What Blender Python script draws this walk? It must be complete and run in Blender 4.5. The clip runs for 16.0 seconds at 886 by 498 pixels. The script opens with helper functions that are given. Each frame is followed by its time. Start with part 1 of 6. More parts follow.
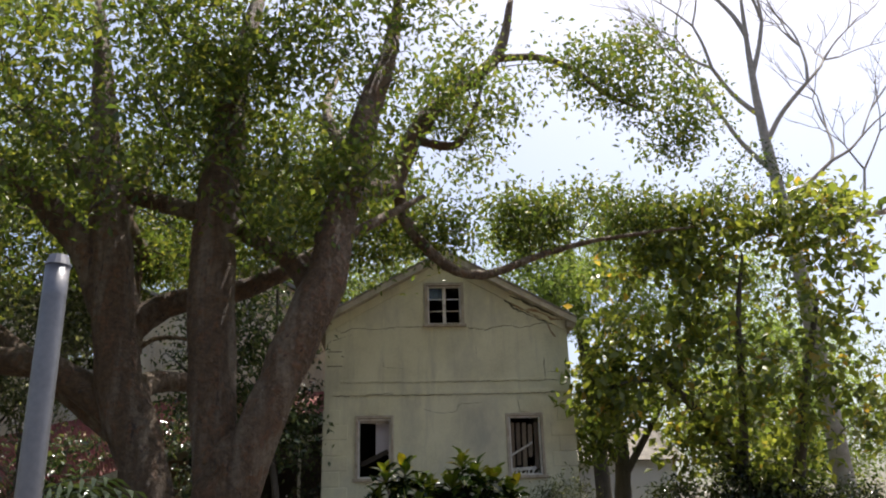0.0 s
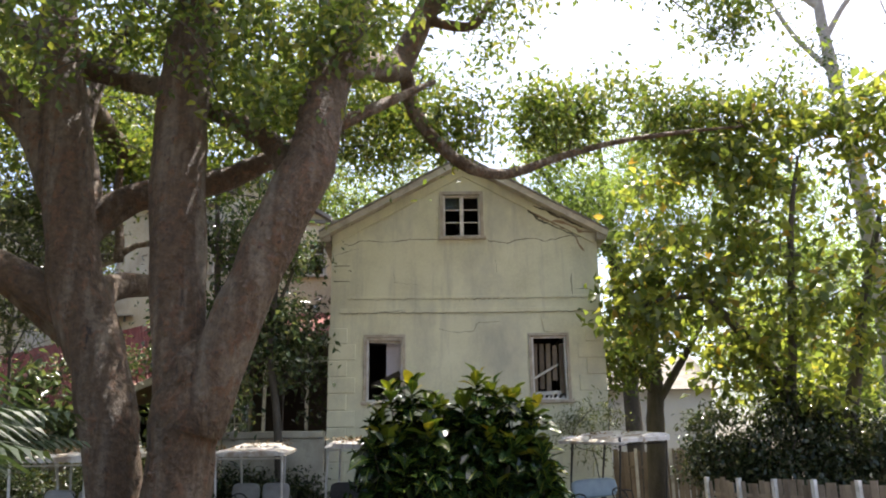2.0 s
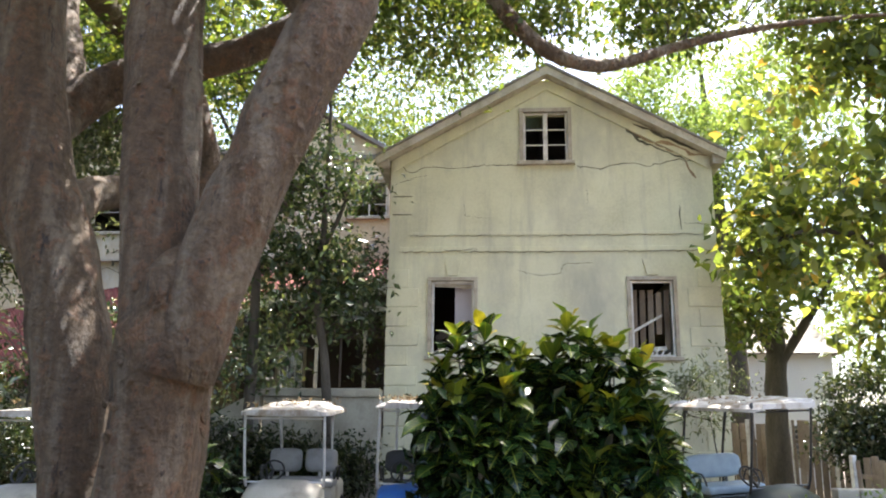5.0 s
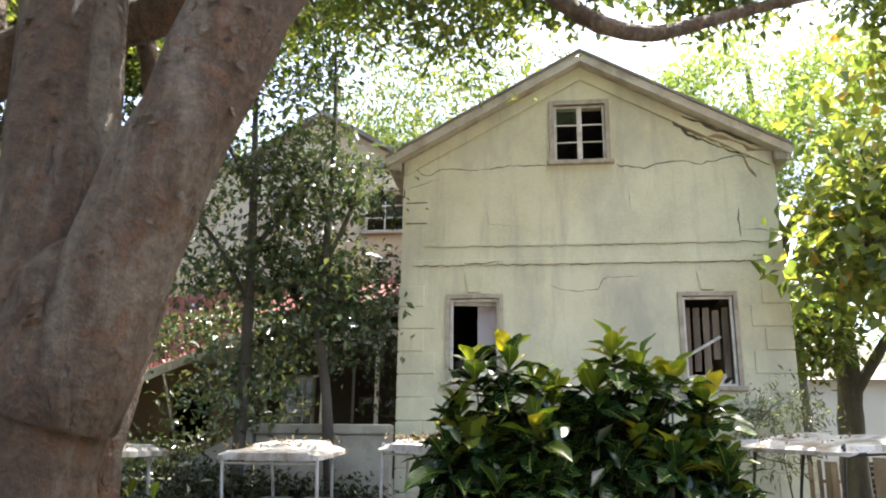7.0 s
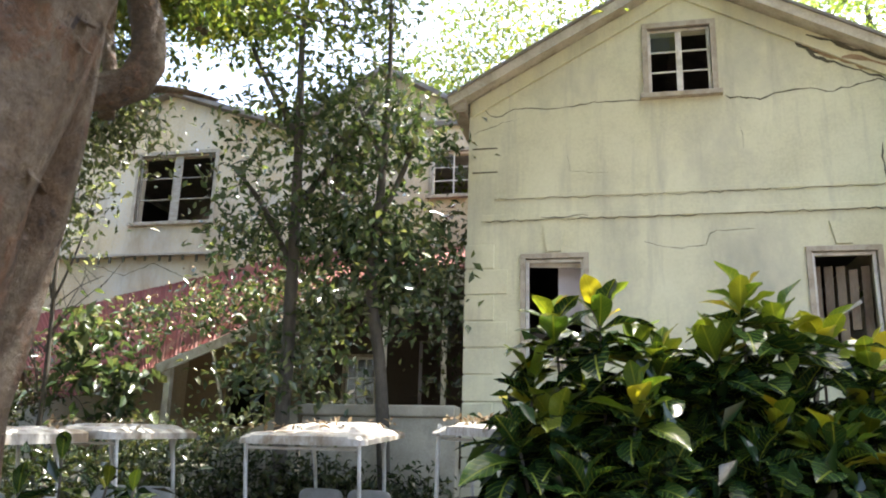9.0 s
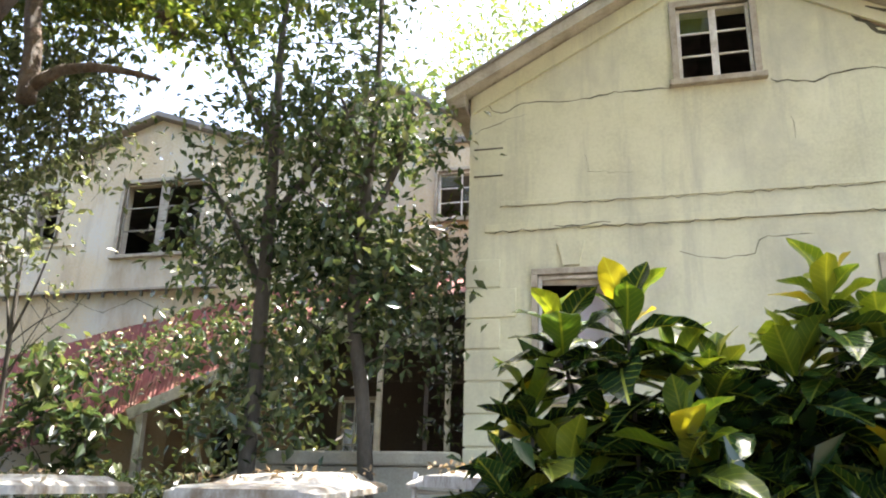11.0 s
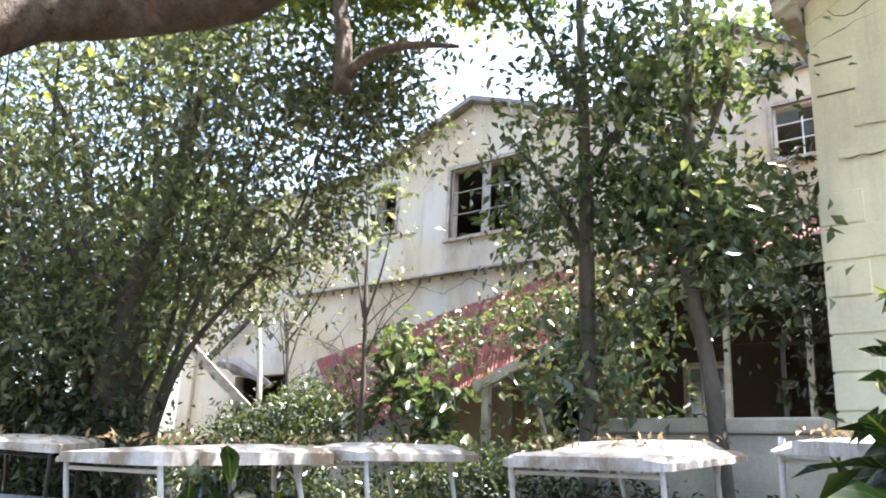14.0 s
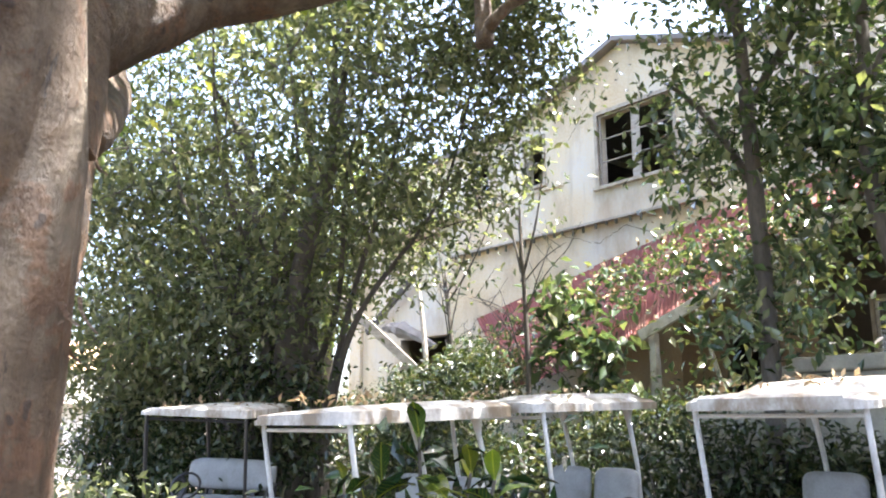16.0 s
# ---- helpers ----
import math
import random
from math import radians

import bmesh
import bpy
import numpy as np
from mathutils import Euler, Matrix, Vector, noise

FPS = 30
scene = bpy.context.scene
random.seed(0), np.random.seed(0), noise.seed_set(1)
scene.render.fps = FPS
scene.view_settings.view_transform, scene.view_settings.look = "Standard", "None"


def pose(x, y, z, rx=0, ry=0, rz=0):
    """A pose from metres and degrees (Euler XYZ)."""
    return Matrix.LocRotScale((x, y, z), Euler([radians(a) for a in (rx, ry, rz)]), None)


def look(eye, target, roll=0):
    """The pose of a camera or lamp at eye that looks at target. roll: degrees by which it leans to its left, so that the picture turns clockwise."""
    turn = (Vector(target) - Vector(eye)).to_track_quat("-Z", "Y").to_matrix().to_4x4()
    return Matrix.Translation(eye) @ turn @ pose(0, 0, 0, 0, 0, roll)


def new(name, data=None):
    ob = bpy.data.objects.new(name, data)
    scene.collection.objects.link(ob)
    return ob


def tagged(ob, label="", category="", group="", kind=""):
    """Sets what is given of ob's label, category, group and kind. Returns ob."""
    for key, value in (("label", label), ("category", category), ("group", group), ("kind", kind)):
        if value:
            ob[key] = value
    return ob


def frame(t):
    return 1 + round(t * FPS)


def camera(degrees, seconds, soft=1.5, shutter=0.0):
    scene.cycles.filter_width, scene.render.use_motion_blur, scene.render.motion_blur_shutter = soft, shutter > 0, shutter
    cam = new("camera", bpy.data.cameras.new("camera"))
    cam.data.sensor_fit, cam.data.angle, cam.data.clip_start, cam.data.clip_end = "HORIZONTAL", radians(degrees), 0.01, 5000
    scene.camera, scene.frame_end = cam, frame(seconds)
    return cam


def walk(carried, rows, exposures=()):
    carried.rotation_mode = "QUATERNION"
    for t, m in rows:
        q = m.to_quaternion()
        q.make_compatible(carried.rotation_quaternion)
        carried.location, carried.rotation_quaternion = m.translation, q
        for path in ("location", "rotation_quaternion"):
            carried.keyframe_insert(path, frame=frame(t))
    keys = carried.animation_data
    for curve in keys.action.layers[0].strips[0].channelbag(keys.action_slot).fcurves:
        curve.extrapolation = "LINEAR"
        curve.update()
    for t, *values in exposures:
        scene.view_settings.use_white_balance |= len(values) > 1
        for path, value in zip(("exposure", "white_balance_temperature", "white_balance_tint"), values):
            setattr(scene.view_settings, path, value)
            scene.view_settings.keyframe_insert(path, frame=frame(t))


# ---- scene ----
cam = camera(57.7, 16.0, 2.0)
PATH = [
    (0, (0.285, 0.497, 2.347), (0.393, 2.372, 3.033), -1.6),
    (0.5, (0.377, 0.93, 2.294), (0.463, 2.815, 2.956), -0.2),
    (1, (0.568, 1.501, 2.34), (0.549, 3.403, 2.957), 0.3),
    (1.5, (0.619, 2.159, 2.288), (0.683, 4.055, 2.921), 0.3),
    (2, (0.703, 2.626, 2.245), (0.735, 4.551, 2.787), -0.8),
    (2.5, (0.733, 3.159, 2.361), (0.629, 5.113, 2.775), -0.4),
    (3, (0.8, 3.552, 2.326), (0.871, 5.488, 2.826), 0.7),
    (3.5, (0.8, 4.187, 2.282), (0.715, 6.125, 2.767), 0.1),
    (4, (0.618, 4.846, 2.306), (0.584, 6.788, 2.779), 0.7),
    (4.5, (0.617, 5.38, 2.219), (0.568, 7.318, 2.71), -0.5),
    (5, (0.655, 5.887, 2.261), (0.5, 7.825, 2.73), 0.7),
    (7.5, (0.686, 8.549, 2.552), (0.4, 10.446, 3.12), 0.7),
    (8, (0.648, 9.074, 2.517), (0.18, 10.926, 3.109), 1.5),
    (8.5, (0.579, 9.615, 2.52), (0.156, 11.503, 3.024), 1.7),
    (11, (0.49, 12.128, 2.568), (0.003, 13.963, 3.196), 1.6),
    (11.5, (0.434, 12.405, 2.644), (-0.011, 14.23, 3.33), 1.9),
    (12, (0.483, 12.637, 2.665), (-0.321, 14.339, 3.341), 0.9),
    (12.5, (0.396, 12.763, 2.561), (-0.558, 14.392, 3.221), 3.0),
    (13, (0.335, 12.73, 2.571), (-0.773, 14.282, 3.173), 3.3),
    (13.5, (0.301, 12.715, 2.589), (-0.872, 14.22, 3.188), 2.6),
    (14, (0.292, 12.738, 2.544), (-0.919, 14.234, 3.086), 2.6),
    (14.5, (0.277, 12.661, 2.488), (-1.002, 14.124, 2.961), 3.6),
    (15, (0.189, 12.661, 2.445), (-1.194, 14.06, 2.81), 1.6),
    (15.5, (0.134, 12.682, 2.456), (-1.356, 13.97, 2.802), 0.7),
    (16, (0.169, 12.703, 2.515), (-1.321, 13.966, 2.946), 0.2),
]
walk(cam, [(t, look(eye, target, roll)) for t, eye, target, roll in PATH],
     [(0, 0.62, 6600, 14), (0.5, 0.88, 6550, 14), (1.5, 1.5, 6500, 14), (2.0, 1.62, 6500, 14), (2.5, 2.05, 6300, 13), (3.0, 1.9, 6300, 13), (3.5, 2.1, 6350, 13), (5, 2.28, 6350, 13),
      (8.5, 2.44, 6450, 11), (11, 2.60, 6500, 12), (12, 2.56, 6600, 12), (13, 2.78, 6600, 12), (14, 2.98, 6050, 15), (16, 3.16, 6150, 15)])

# ---- light ----
SUN_ELEV, SUN_AZ = 70.0, 42.0      # height, and bearing from +y towards +x
world = bpy.data.worlds.new("sky")
scene.world = world
world.use_nodes = True
wn = world.node_tree
sky = wn.nodes.new("ShaderNodeTexSky")
sky.sky_type, sky.sun_disc = "NISHITA", False
sky.sun_elevation, sky.sun_rotation = radians(SUN_ELEV), radians(SUN_AZ)
sky.dust_density, sky.air_density = 4.6, 1.0
wn.links.new(sky.outputs[0], wn.nodes["Background"].inputs[0])
wn.nodes["Background"].inputs[1].default_value = 0.15
sun = new("sun", bpy.data.lights.new("sun", "SUN"))
sun.data.energy, sun.data.angle, sun.data.color = 4.5, radians(0.5), (1.0, 0.95, 0.86)
toward = Vector((math.sin(radians(SUN_AZ)) * math.cos(radians(SUN_ELEV)), math.cos(radians(SUN_AZ)) * math.cos(radians(SUN_ELEV)), math.sin(radians(SUN_ELEV))))
sun.matrix_world = look(toward * 60, (0, 0, 0))

# ---- materials ----
def material(name, stops, rough=0.8, scale=3.0, fine=40.0, bump=0.3, metal=0.0, stretch=(1, 1, 1), vary=0.0, glow=0.0, fine_mix=0.35, dirt=None, dirt_scale=0.7, dirt_cut=(0.52, 0.7), streak=None):
    """Two scales of noise through a colour ramp, optional patches of dirt, fine bump, and chance variation from piece to piece."""
    m = bpy.data.materials.new(name)
    m.use_nodes = True
    nt = m.node_tree
    N, L = nt.nodes, nt.links
    b = N["Principled BSDF"]
    co = N.new("ShaderNodeTexCoord")
    mp = N.new("ShaderNodeMapping")
    mp.inputs["Scale"].default_value = stretch
    L.new(co.outputs["Object"], mp.inputs[0])
    n1, n2 = N.new("ShaderNodeTexNoise"), N.new("ShaderNodeTexNoise")
    n1.inputs["Scale"].default_value, n1.inputs["Detail"].default_value = scale, 6
    n2.inputs["Scale"].default_value, n2.inputs["Detail"].default_value = fine, 4
    L.new(mp.outputs[0], n1.inputs[0]), L.new(mp.outputs[0], n2.inputs[0])
    mix = N.new("ShaderNodeMix")
    mix.inputs[0].default_value = fine_mix
    L.new(n1.outputs[0], mix.inputs[2]), L.new(n2.outputs[0], mix.inputs[3])
    ramp = N.new("ShaderNodeValToRGB")
    el = ramp.color_ramp.elements
    while len(el) < len(stops):
        el.new(0.5)
    for e, (p, c) in zip(el, stops):
        e.position, e.color = p, (*c, 1)
    L.new(mix.outputs[0], ramp.inputs[0])
    colour = ramp.outputs[0]
    if dirt:
        n3 = N.new("ShaderNodeTexNoise")
        n3.inputs["Scale"].default_value, n3.inputs["Detail"].default_value, n3.inputs["Roughness"].default_value = dirt_scale, 8, 0.65
        mp3 = N.new("ShaderNodeMapping")
        mp3.inputs["Scale"].default_value = (1, 1, 0.55)
        L.new(co.outputs["Object"], mp3.inputs[0]), L.new(mp3.outputs[0], n3.inputs[0])
        r3 = N.new("ShaderNodeMapRange")
        r3.inputs[1].default_value, r3.inputs[2].default_value = dirt_cut
        L.new(n3.outputs[0], r3.inputs[0])
        mx = N.new("ShaderNodeMix")
        mx.data_type = "RGBA"
        mx.inputs[7].default_value = (*dirt, 1)
        L.new(r3.outputs[0], mx.inputs[0]), L.new(colour, mx.inputs[6])
        colour = mx.outputs[2]
    if streak:
        n4, mp4, r4 = N.new("ShaderNodeTexNoise"), N.new("ShaderNodeMapping"), N.new("ShaderNodeMapRange")
        mp4.inputs["Scale"].default_value = (2.6, 2.6, 0.28)
        n4.inputs["Scale"].default_value, n4.inputs["Detail"].default_value, n4.inputs["Roughness"].default_value = 1.3, 7, 0.7
        r4.inputs[1].default_value, r4.inputs[2].default_value, r4.inputs[4].default_value = 0.54, 0.74, 0.6
        L.new(co.outputs["Object"], mp4.inputs[0]), L.new(mp4.outputs[0], n4.inputs[0]), L.new(n4.outputs[0], r4.inputs[0])
        m4 = N.new("ShaderNodeMix")
        m4.data_type = "RGBA"
        m4.inputs[7].default_value = (*streak, 1)
        L.new(r4.outputs[0], m4.inputs[0]), L.new(colour, m4.inputs[6])
        colour = m4.outputs[2]
    if vary:
        oi = N.new("ShaderNodeNewGeometry") if vary > 0 else N.new("ShaderNodeObjectInfo")
        hsv = N.new("ShaderNodeHueSaturation")
        mr = N.new("ShaderNodeMapRange")
        mr.inputs[3].default_value, mr.inputs[4].default_value = 1 - abs(vary), 1 + abs(vary)
        L.new(oi.outputs["Random Per Island" if vary > 0 else "Random"], mr.inputs[0])
        L.new(mr.outputs[0], hsv.inputs["Value"]), L.new(colour, hsv.inputs["Color"])
        colour = hsv.outputs[0]
    L.new(colour, b.inputs["Base Color"])
    b.inputs["Roughness"].default_value, b.inputs["Metallic"].default_value = rough, metal
    if bump:
        bp = N.new("ShaderNodeBump")
        bp.inputs["Strength"].default_value, bp.inputs["Distance"].default_value = bump, 0.02
        L.new(mix.outputs[0], bp.inputs["Height"]), L.new(bp.outputs[0], b.inputs["Normal"])
    return m


def leaf_material(name, stops, rough=0.45, through_part=0.45, per="island", warm=(1.25, 1.15, 0.45)):
    """Leaf with colour by chance from piece to piece, gloss, and light through the blade."""
    m = bpy.data.materials.new(name)
    m.use_nodes = True
    nt = m.node_tree
    N, L = nt.nodes, nt.links
    b = N["Principled BSDF"]
    g = N.new("ShaderNodeNewGeometry") if per == "island" else N.new("ShaderNodeObjectInfo")
    ramp = N.new("ShaderNodeValToRGB")
    el = ramp.color_ramp.elements
    while len(el) < len(stops):
        el.new(0.5)
    for e, (p, c) in zip(el, stops):
        e.position, e.color = p, (*c, 1)
    L.new(g.outputs["Random Per Island" if per == "island" else "Random"], ramp.inputs[0])
    tint = N.new("ShaderNodeMix")
    tint.data_type, tint.blend_type = "RGBA", "MULTIPLY"
    tint.inputs[0].default_value = 1.0
    tint.inputs[7].default_value = (*[w * 1.6 for w in warm], 1)
    L.new(ramp.outputs[0], tint.inputs[6])
    tr = N.new("ShaderNodeBsdfTranslucent")
    L.new(tint.outputs[2], tr.inputs[0])
    L.new(ramp.outputs[0], b.inputs["Base Color"])
    b.inputs["Roughness"].default_value = rough
    ms = N.new("ShaderNodeMixShader")
    ms.inputs[0].default_value = through_part
    L.new(b.outputs[0], ms.inputs[1]), L.new(tr.outputs[0], ms.inputs[2])
    L.new(ms.outputs[0], N["Material Output"].inputs[0])
    return m


def peeling_bark():
    """Smooth red-brown bark with papery grey flakes, dark splits and fine rings."""
    m = bpy.data.materials.new("peeling_red_bark")
    m.use_nodes = True
    N, L = m.node_tree.nodes, m.node_tree.links
    b = N["Principled BSDF"]
    co = N.new("ShaderNodeTexCoord")
    def noise_at(scale, detail, rough, stretch):
        mp, n = N.new("ShaderNodeMapping"), N.new("ShaderNodeTexNoise")
        mp.inputs["Scale"].default_value = stretch
        n.inputs["Scale"].default_value, n.inputs["Detail"].default_value, n.inputs["Roughness"].default_value = scale, detail, rough
        L.new(co.outputs["Object"], mp.inputs[0]), L.new(mp.outputs[0], n.inputs[0])
        return n.outputs[0]
    def ramp_of(value, stops):
        r = N.new("ShaderNodeValToRGB")
        while len(r.color_ramp.elements) < len(stops):
            r.color_ramp.elements.new(0.5)
        for e, (p, c) in zip(r.color_ramp.elements, stops):
            e.position, e.color = p, (*c, 1)
        L.new(value, r.inputs[0])
        return r.outputs[0]
    def blend(fac, a, bb):
        x = N.new("ShaderNodeMix")
        x.data_type = "RGBA"
        L.new(fac, x.inputs[0]), L.new(a, x.inputs[6]), L.new(bb, x.inputs[7])
        return x.outputs[2]
    big = noise_at(1.5, 7, 0.62, (1.8, 1.8, 0.22))
    grain = noise_at(9, 10, 0.75, (1, 1, 1.1))
    flakes = noise_at(5.5, 8, 0.7, (1, 1, 0.8))
    splits = noise_at(3.0, 8, 0.74, (2.2, 2.2, 0.28))
    rings = noise_at(5, 4, 0.6, (0.8, 0.8, 2.4))
    skin = ramp_of(grain, [(0.3, (0.036, 0.021, 0.009)), (0.5, (0.092, 0.056, 0.026)), (0.72, (0.165, 0.104, 0.050))])
    pale = ramp_of(grain, [(0.3, (0.10, 0.077, 0.049)), (0.66, (0.27, 0.218, 0.150))])
    base = blend(ramp_of(big, [(0.50, (0, 0, 0)), (0.62, (0.75, 0.75, 0.75))]), skin, pale)
    red = ramp_of(grain, [(0.3, (0.085, 0.041, 0.017)), (0.7, (0.215, 0.108, 0.047))])
    base = blend(ramp_of(flakes, [(0.54, (0, 0, 0)), (0.58, (0.75, 0.75, 0.75))]), base, red)
    dark = ramp_of(grain, [(0.0, (0.018, 0.012, 0.009)), (1.0, (0.035, 0.024, 0.018))])
    base = blend(ramp_of(splits, [(0.61, (0, 0, 0)), (0.65, (0.9, 0.9, 0.9))]), base, dark)
    knots = noise_at(11, 3, 0.5, (1, 1, 0.8))
    base = blend(ramp_of(knots, [(0.67, (0, 0, 0)), (0.71, (0.8, 0.8, 0.8))]), base, dark)
    L.new(base, b.inputs["Base Color"])
    b.inputs["Roughness"].default_value = 0.66
    def sums(a, c, k):
        n = N.new("ShaderNodeMath")
        n.operation = "MULTIPLY_ADD"
        L.new(c, n.inputs[0]), L.new(a, n.inputs[2])
        n.inputs[1].default_value = k
        return n.outputs[0]
    h = sums(sums(sums(sums(grain, flakes, 1.0), splits, -0.9), rings, 0.3), knots, 0.9)
    bp = N.new("ShaderNodeBump")
    bp.inputs["Strength"].default_value, bp.inputs["Distance"].default_value = 1.0, 0.08
    L.new(h, bp.inputs["Height"]), L.new(bp.outputs[0], b.inputs["Normal"])
    return m


STUCCO = material("pale_yellow_stucco", [(0.3, (0.51, 0.49, 0.33)), (0.5, (0.62, 0.60, 0.415)), (0.7, (0.68, 0.66, 0.475))], 0.9, 1.4, 30, 0.25, dirt=(0.41, 0.40, 0.31), dirt_cut=(0.47, 0.72), streak=(0.37, 0.36, 0.28))
STUCCO_OLD = material("bleached_stucco", [(0.32, (0.50, 0.37, 0.21)), (0.47, (0.60, 0.51, 0.35)), (0.60, (0.56, 0.545, 0.49))], 0.9, 0.5, 22, 0.3, dirt=(0.42, 0.34, 0.24), dirt_cut=(0.48, 0.68), dirt_scale=1.1, streak=(0.33, 0.27, 0.19))
# stained tan, its colour deepened to include shade under the low roofs
STUCCO_TAN = material("stained_shaded_tan_stucco", [(0.3, (0.16, 0.11, 0.065)), (0.55, (0.29, 0.20, 0.12)), (0.75, (0.36, 0.28, 0.18))], 0.9, 0.8, 20, 0.3, dirt=(0.20, 0.17, 0.13))
CONCRETE = material("weathered_concrete", [(0.3, (0.25, 0.225, 0.17)), (0.6, (0.40, 0.37, 0.29)), (0.8, (0.48, 0.45, 0.36))], 0.9, 2.0, 35, 0.35, dirt=(0.22, 0.21, 0.17), dirt_scale=1.5)
CRACK_SHADE = material("crack_and_shade_dark", [(0.3, (0.05, 0.05, 0.035)), (0.7, (0.12, 0.11, 0.08))], 1.0, 8, 60, 0)
WOOD_GREY = material("weathered_grey_wood", [(0.3, (0.22, 0.19, 0.15)), (0.55, (0.38, 0.34, 0.28)), (0.8, (0.50, 0.46, 0.39))], 0.85, 3, 30, 0.5, stretch=(1, 1, 6), dirt=(0.2, 0.18, 0.14), dirt_scale=2)
WOOD_WHITE = material("flaking_white_paint", [(0.3, (0.40, 0.37, 0.31)), (0.5, (0.66, 0.64, 0.58)), (0.8, (0.76, 0.75, 0.70))], 0.7, 5, 50, 0.4, dirt=(0.33, 0.29, 0.23), dirt_scale=3)
RAKE = material("weathered_plaster_board", [(0.3, (0.34, 0.30, 0.23)), (0.55, (0.52, 0.48, 0.39)), (0.8, (0.60, 0.56, 0.47))], 0.85, 3, 30, 0.4, dirt=(0.28, 0.24, 0.18), dirt_scale=2)
FRAME = material("old_window_paint", [(0.3, (0.22, 0.18, 0.13)), (0.5, (0.40, 0.35, 0.27)), (0.8, (0.50, 0.46, 0.37))], 0.75, 6, 60, 0.4, dirt=(0.24, 0.20, 0.15), dirt_scale=4)
SHINGLE = material("grey_roofing", [(0.3, (0.12, 0.11, 0.10)), (0.7, (0.26, 0.24, 0.21))], 0.95, 3, 60, 0.5)
RED_TIN = material("red_corrugated_tin", [(0.3, (0.085, 0.015, 0.011)), (0.55, (0.15, 0.026, 0.018)), (0.8, (0.21, 0.05, 0.036))], 0.7, 1.5, 25, 0.2, dirt=(0.20, 0.10, 0.06), dirt_scale=2)
# near-black plaster: the shade of the rooms and porch is put into its colour
SHADE_PLASTER = material("shade_dark_plaster", [(0.3, (0.030, 0.023, 0.018)), (0.7, (0.065, 0.050, 0.038))], 0.95, 1, 20, 0.2)
BARK = peeling_bark()
BARK_GREY = material("grey_bark", [(0.3, (0.035, 0.03, 0.022)), (0.6, (0.085, 0.073, 0.057)), (0.8, (0.16, 0.145, 0.12))], 0.9, 5, 40, 0.6, stretch=(1, 1, 0.3))
BARK_PALE = material("pale_bare_bark", [(0.3, (0.22, 0.20, 0.17)), (0.7, (0.42, 0.39, 0.34))], 0.9, 5, 40, 0.5)
SOIL = material("leaf_littered_soil", [(0.3, (0.042, 0.031, 0.021)), (0.5, (0.095, 0.074, 0.05)), (0.7, (0.18, 0.145, 0.10))], 0.95, 1.2, 25, 0.6)
CANOPY = material("white_cart_roof", [(0.3, (0.40, 0.38, 0.33)), (0.6, (0.60, 0.58, 0.54))], 0.55, 2.5, 40, 0.15, dirt=(0.22, 0.17, 0.115), dirt_scale=3.4, dirt_cut=(0.44, 0.60))
CANOPY_TAN = material("littered_cart_roof", [(0.3, (0.20, 0.15, 0.10)), (0.5, (0.45, 0.42, 0.38)), (0.75, (0.70, 0.70, 0.68))], 0.6, 5, 30, 0.4, stretch=(6, 1, 1))
POST_WHITE = material("white_tube", [(0.3, (0.45, 0.44, 0.41)), (0.6, (0.68, 0.68, 0.65))], 0.4, 6, 40, 0.1)
POST_DARK = material("black_tube", [(0.3, (0.012, 0.012, 0.013)), (0.7, (0.03, 0.03, 0.03))], 0.4, 6, 40, 0.1)
VINYL = material("grey_vinyl", [(0.3, (0.19, 0.19, 0.185)), (0.7, (0.33, 0.33, 0.32))], 0.5, 5, 60, 0.15, dirt=(0.16, 0.15, 0.13), dirt_scale=3)
VINYL_BLUE = material("blue_grey_vinyl", [(0.3, (0.20, 0.26, 0.30)), (0.7, (0.30, 0.37, 0.41))], 0.5, 5, 60, 0.15)
VINYL_DARK = material("black_vinyl", [(0.3, (0.014, 0.014, 0.016)), (0.7, (0.035, 0.035, 0.038))], 0.5, 5, 60, 0.15)
COWL = material("pale_blue_fibreglass", [(0.3, (0.50, 0.58, 0.62)), (0.7, (0.66, 0.73, 0.76))], 0.35, 3, 40, 0.05, dirt=(0.36, 0.38, 0.36), dirt_scale=2.5)
COWL_CREAM = material("cream_fibreglass", [(0.3, (0.42, 0.39, 0.32)), (0.7, (0.58, 0.55, 0.47))], 0.4, 3, 40, 0.05, dirt=(0.26, 0.23, 0.18), dirt_scale=2.5)
COWL_BLUE = material("blue_fibreglass", [(0.3, (0.015, 0.10, 0.40)), (0.7, (0.03, 0.16, 0.52))], 0.35, 3, 40, 0.05)
COWL_DARK = material("dark_green_fibreglass", [(0.3, (0.02, 0.026, 0.024)), (0.7, (0.045, 0.055, 0.05))], 0.4, 3, 40, 0.05)
RUBBER = material("tyre_rubber", [(0.3, (0.015, 0.015, 0.015)), (0.7, (0.035, 0.034, 0.032))], 0.85, 8, 60, 0.3)
STEEL = material("galvanised_steel", [(0.3, (0.12, 0.125, 0.135)), (0.7, (0.20, 0.205, 0.215))], 0.45, 4, 50, 0.1, metal=0.6)
FENCE = material("old_fence_boards", [(0.3, (0.14, 0.10, 0.07)), (0.7, (0.32, 0.26, 0.19))], 0.9, 4, 40, 0.5, stretch=(1, 1, 0.3), vary=-0.3)
FAR_WHITE = material("far_white_render", [(0.3, (0.66, 0.65, 0.62)), (0.7, (0.78, 0.77, 0.74))], 0.9, 1, 20, 0.1)
FAR_ORANGE = material("far_orange_render", [(0.3, (0.60, 0.36, 0.20)), (0.7, (0.70, 0.44, 0.26))], 0.9, 1, 20, 0.1)
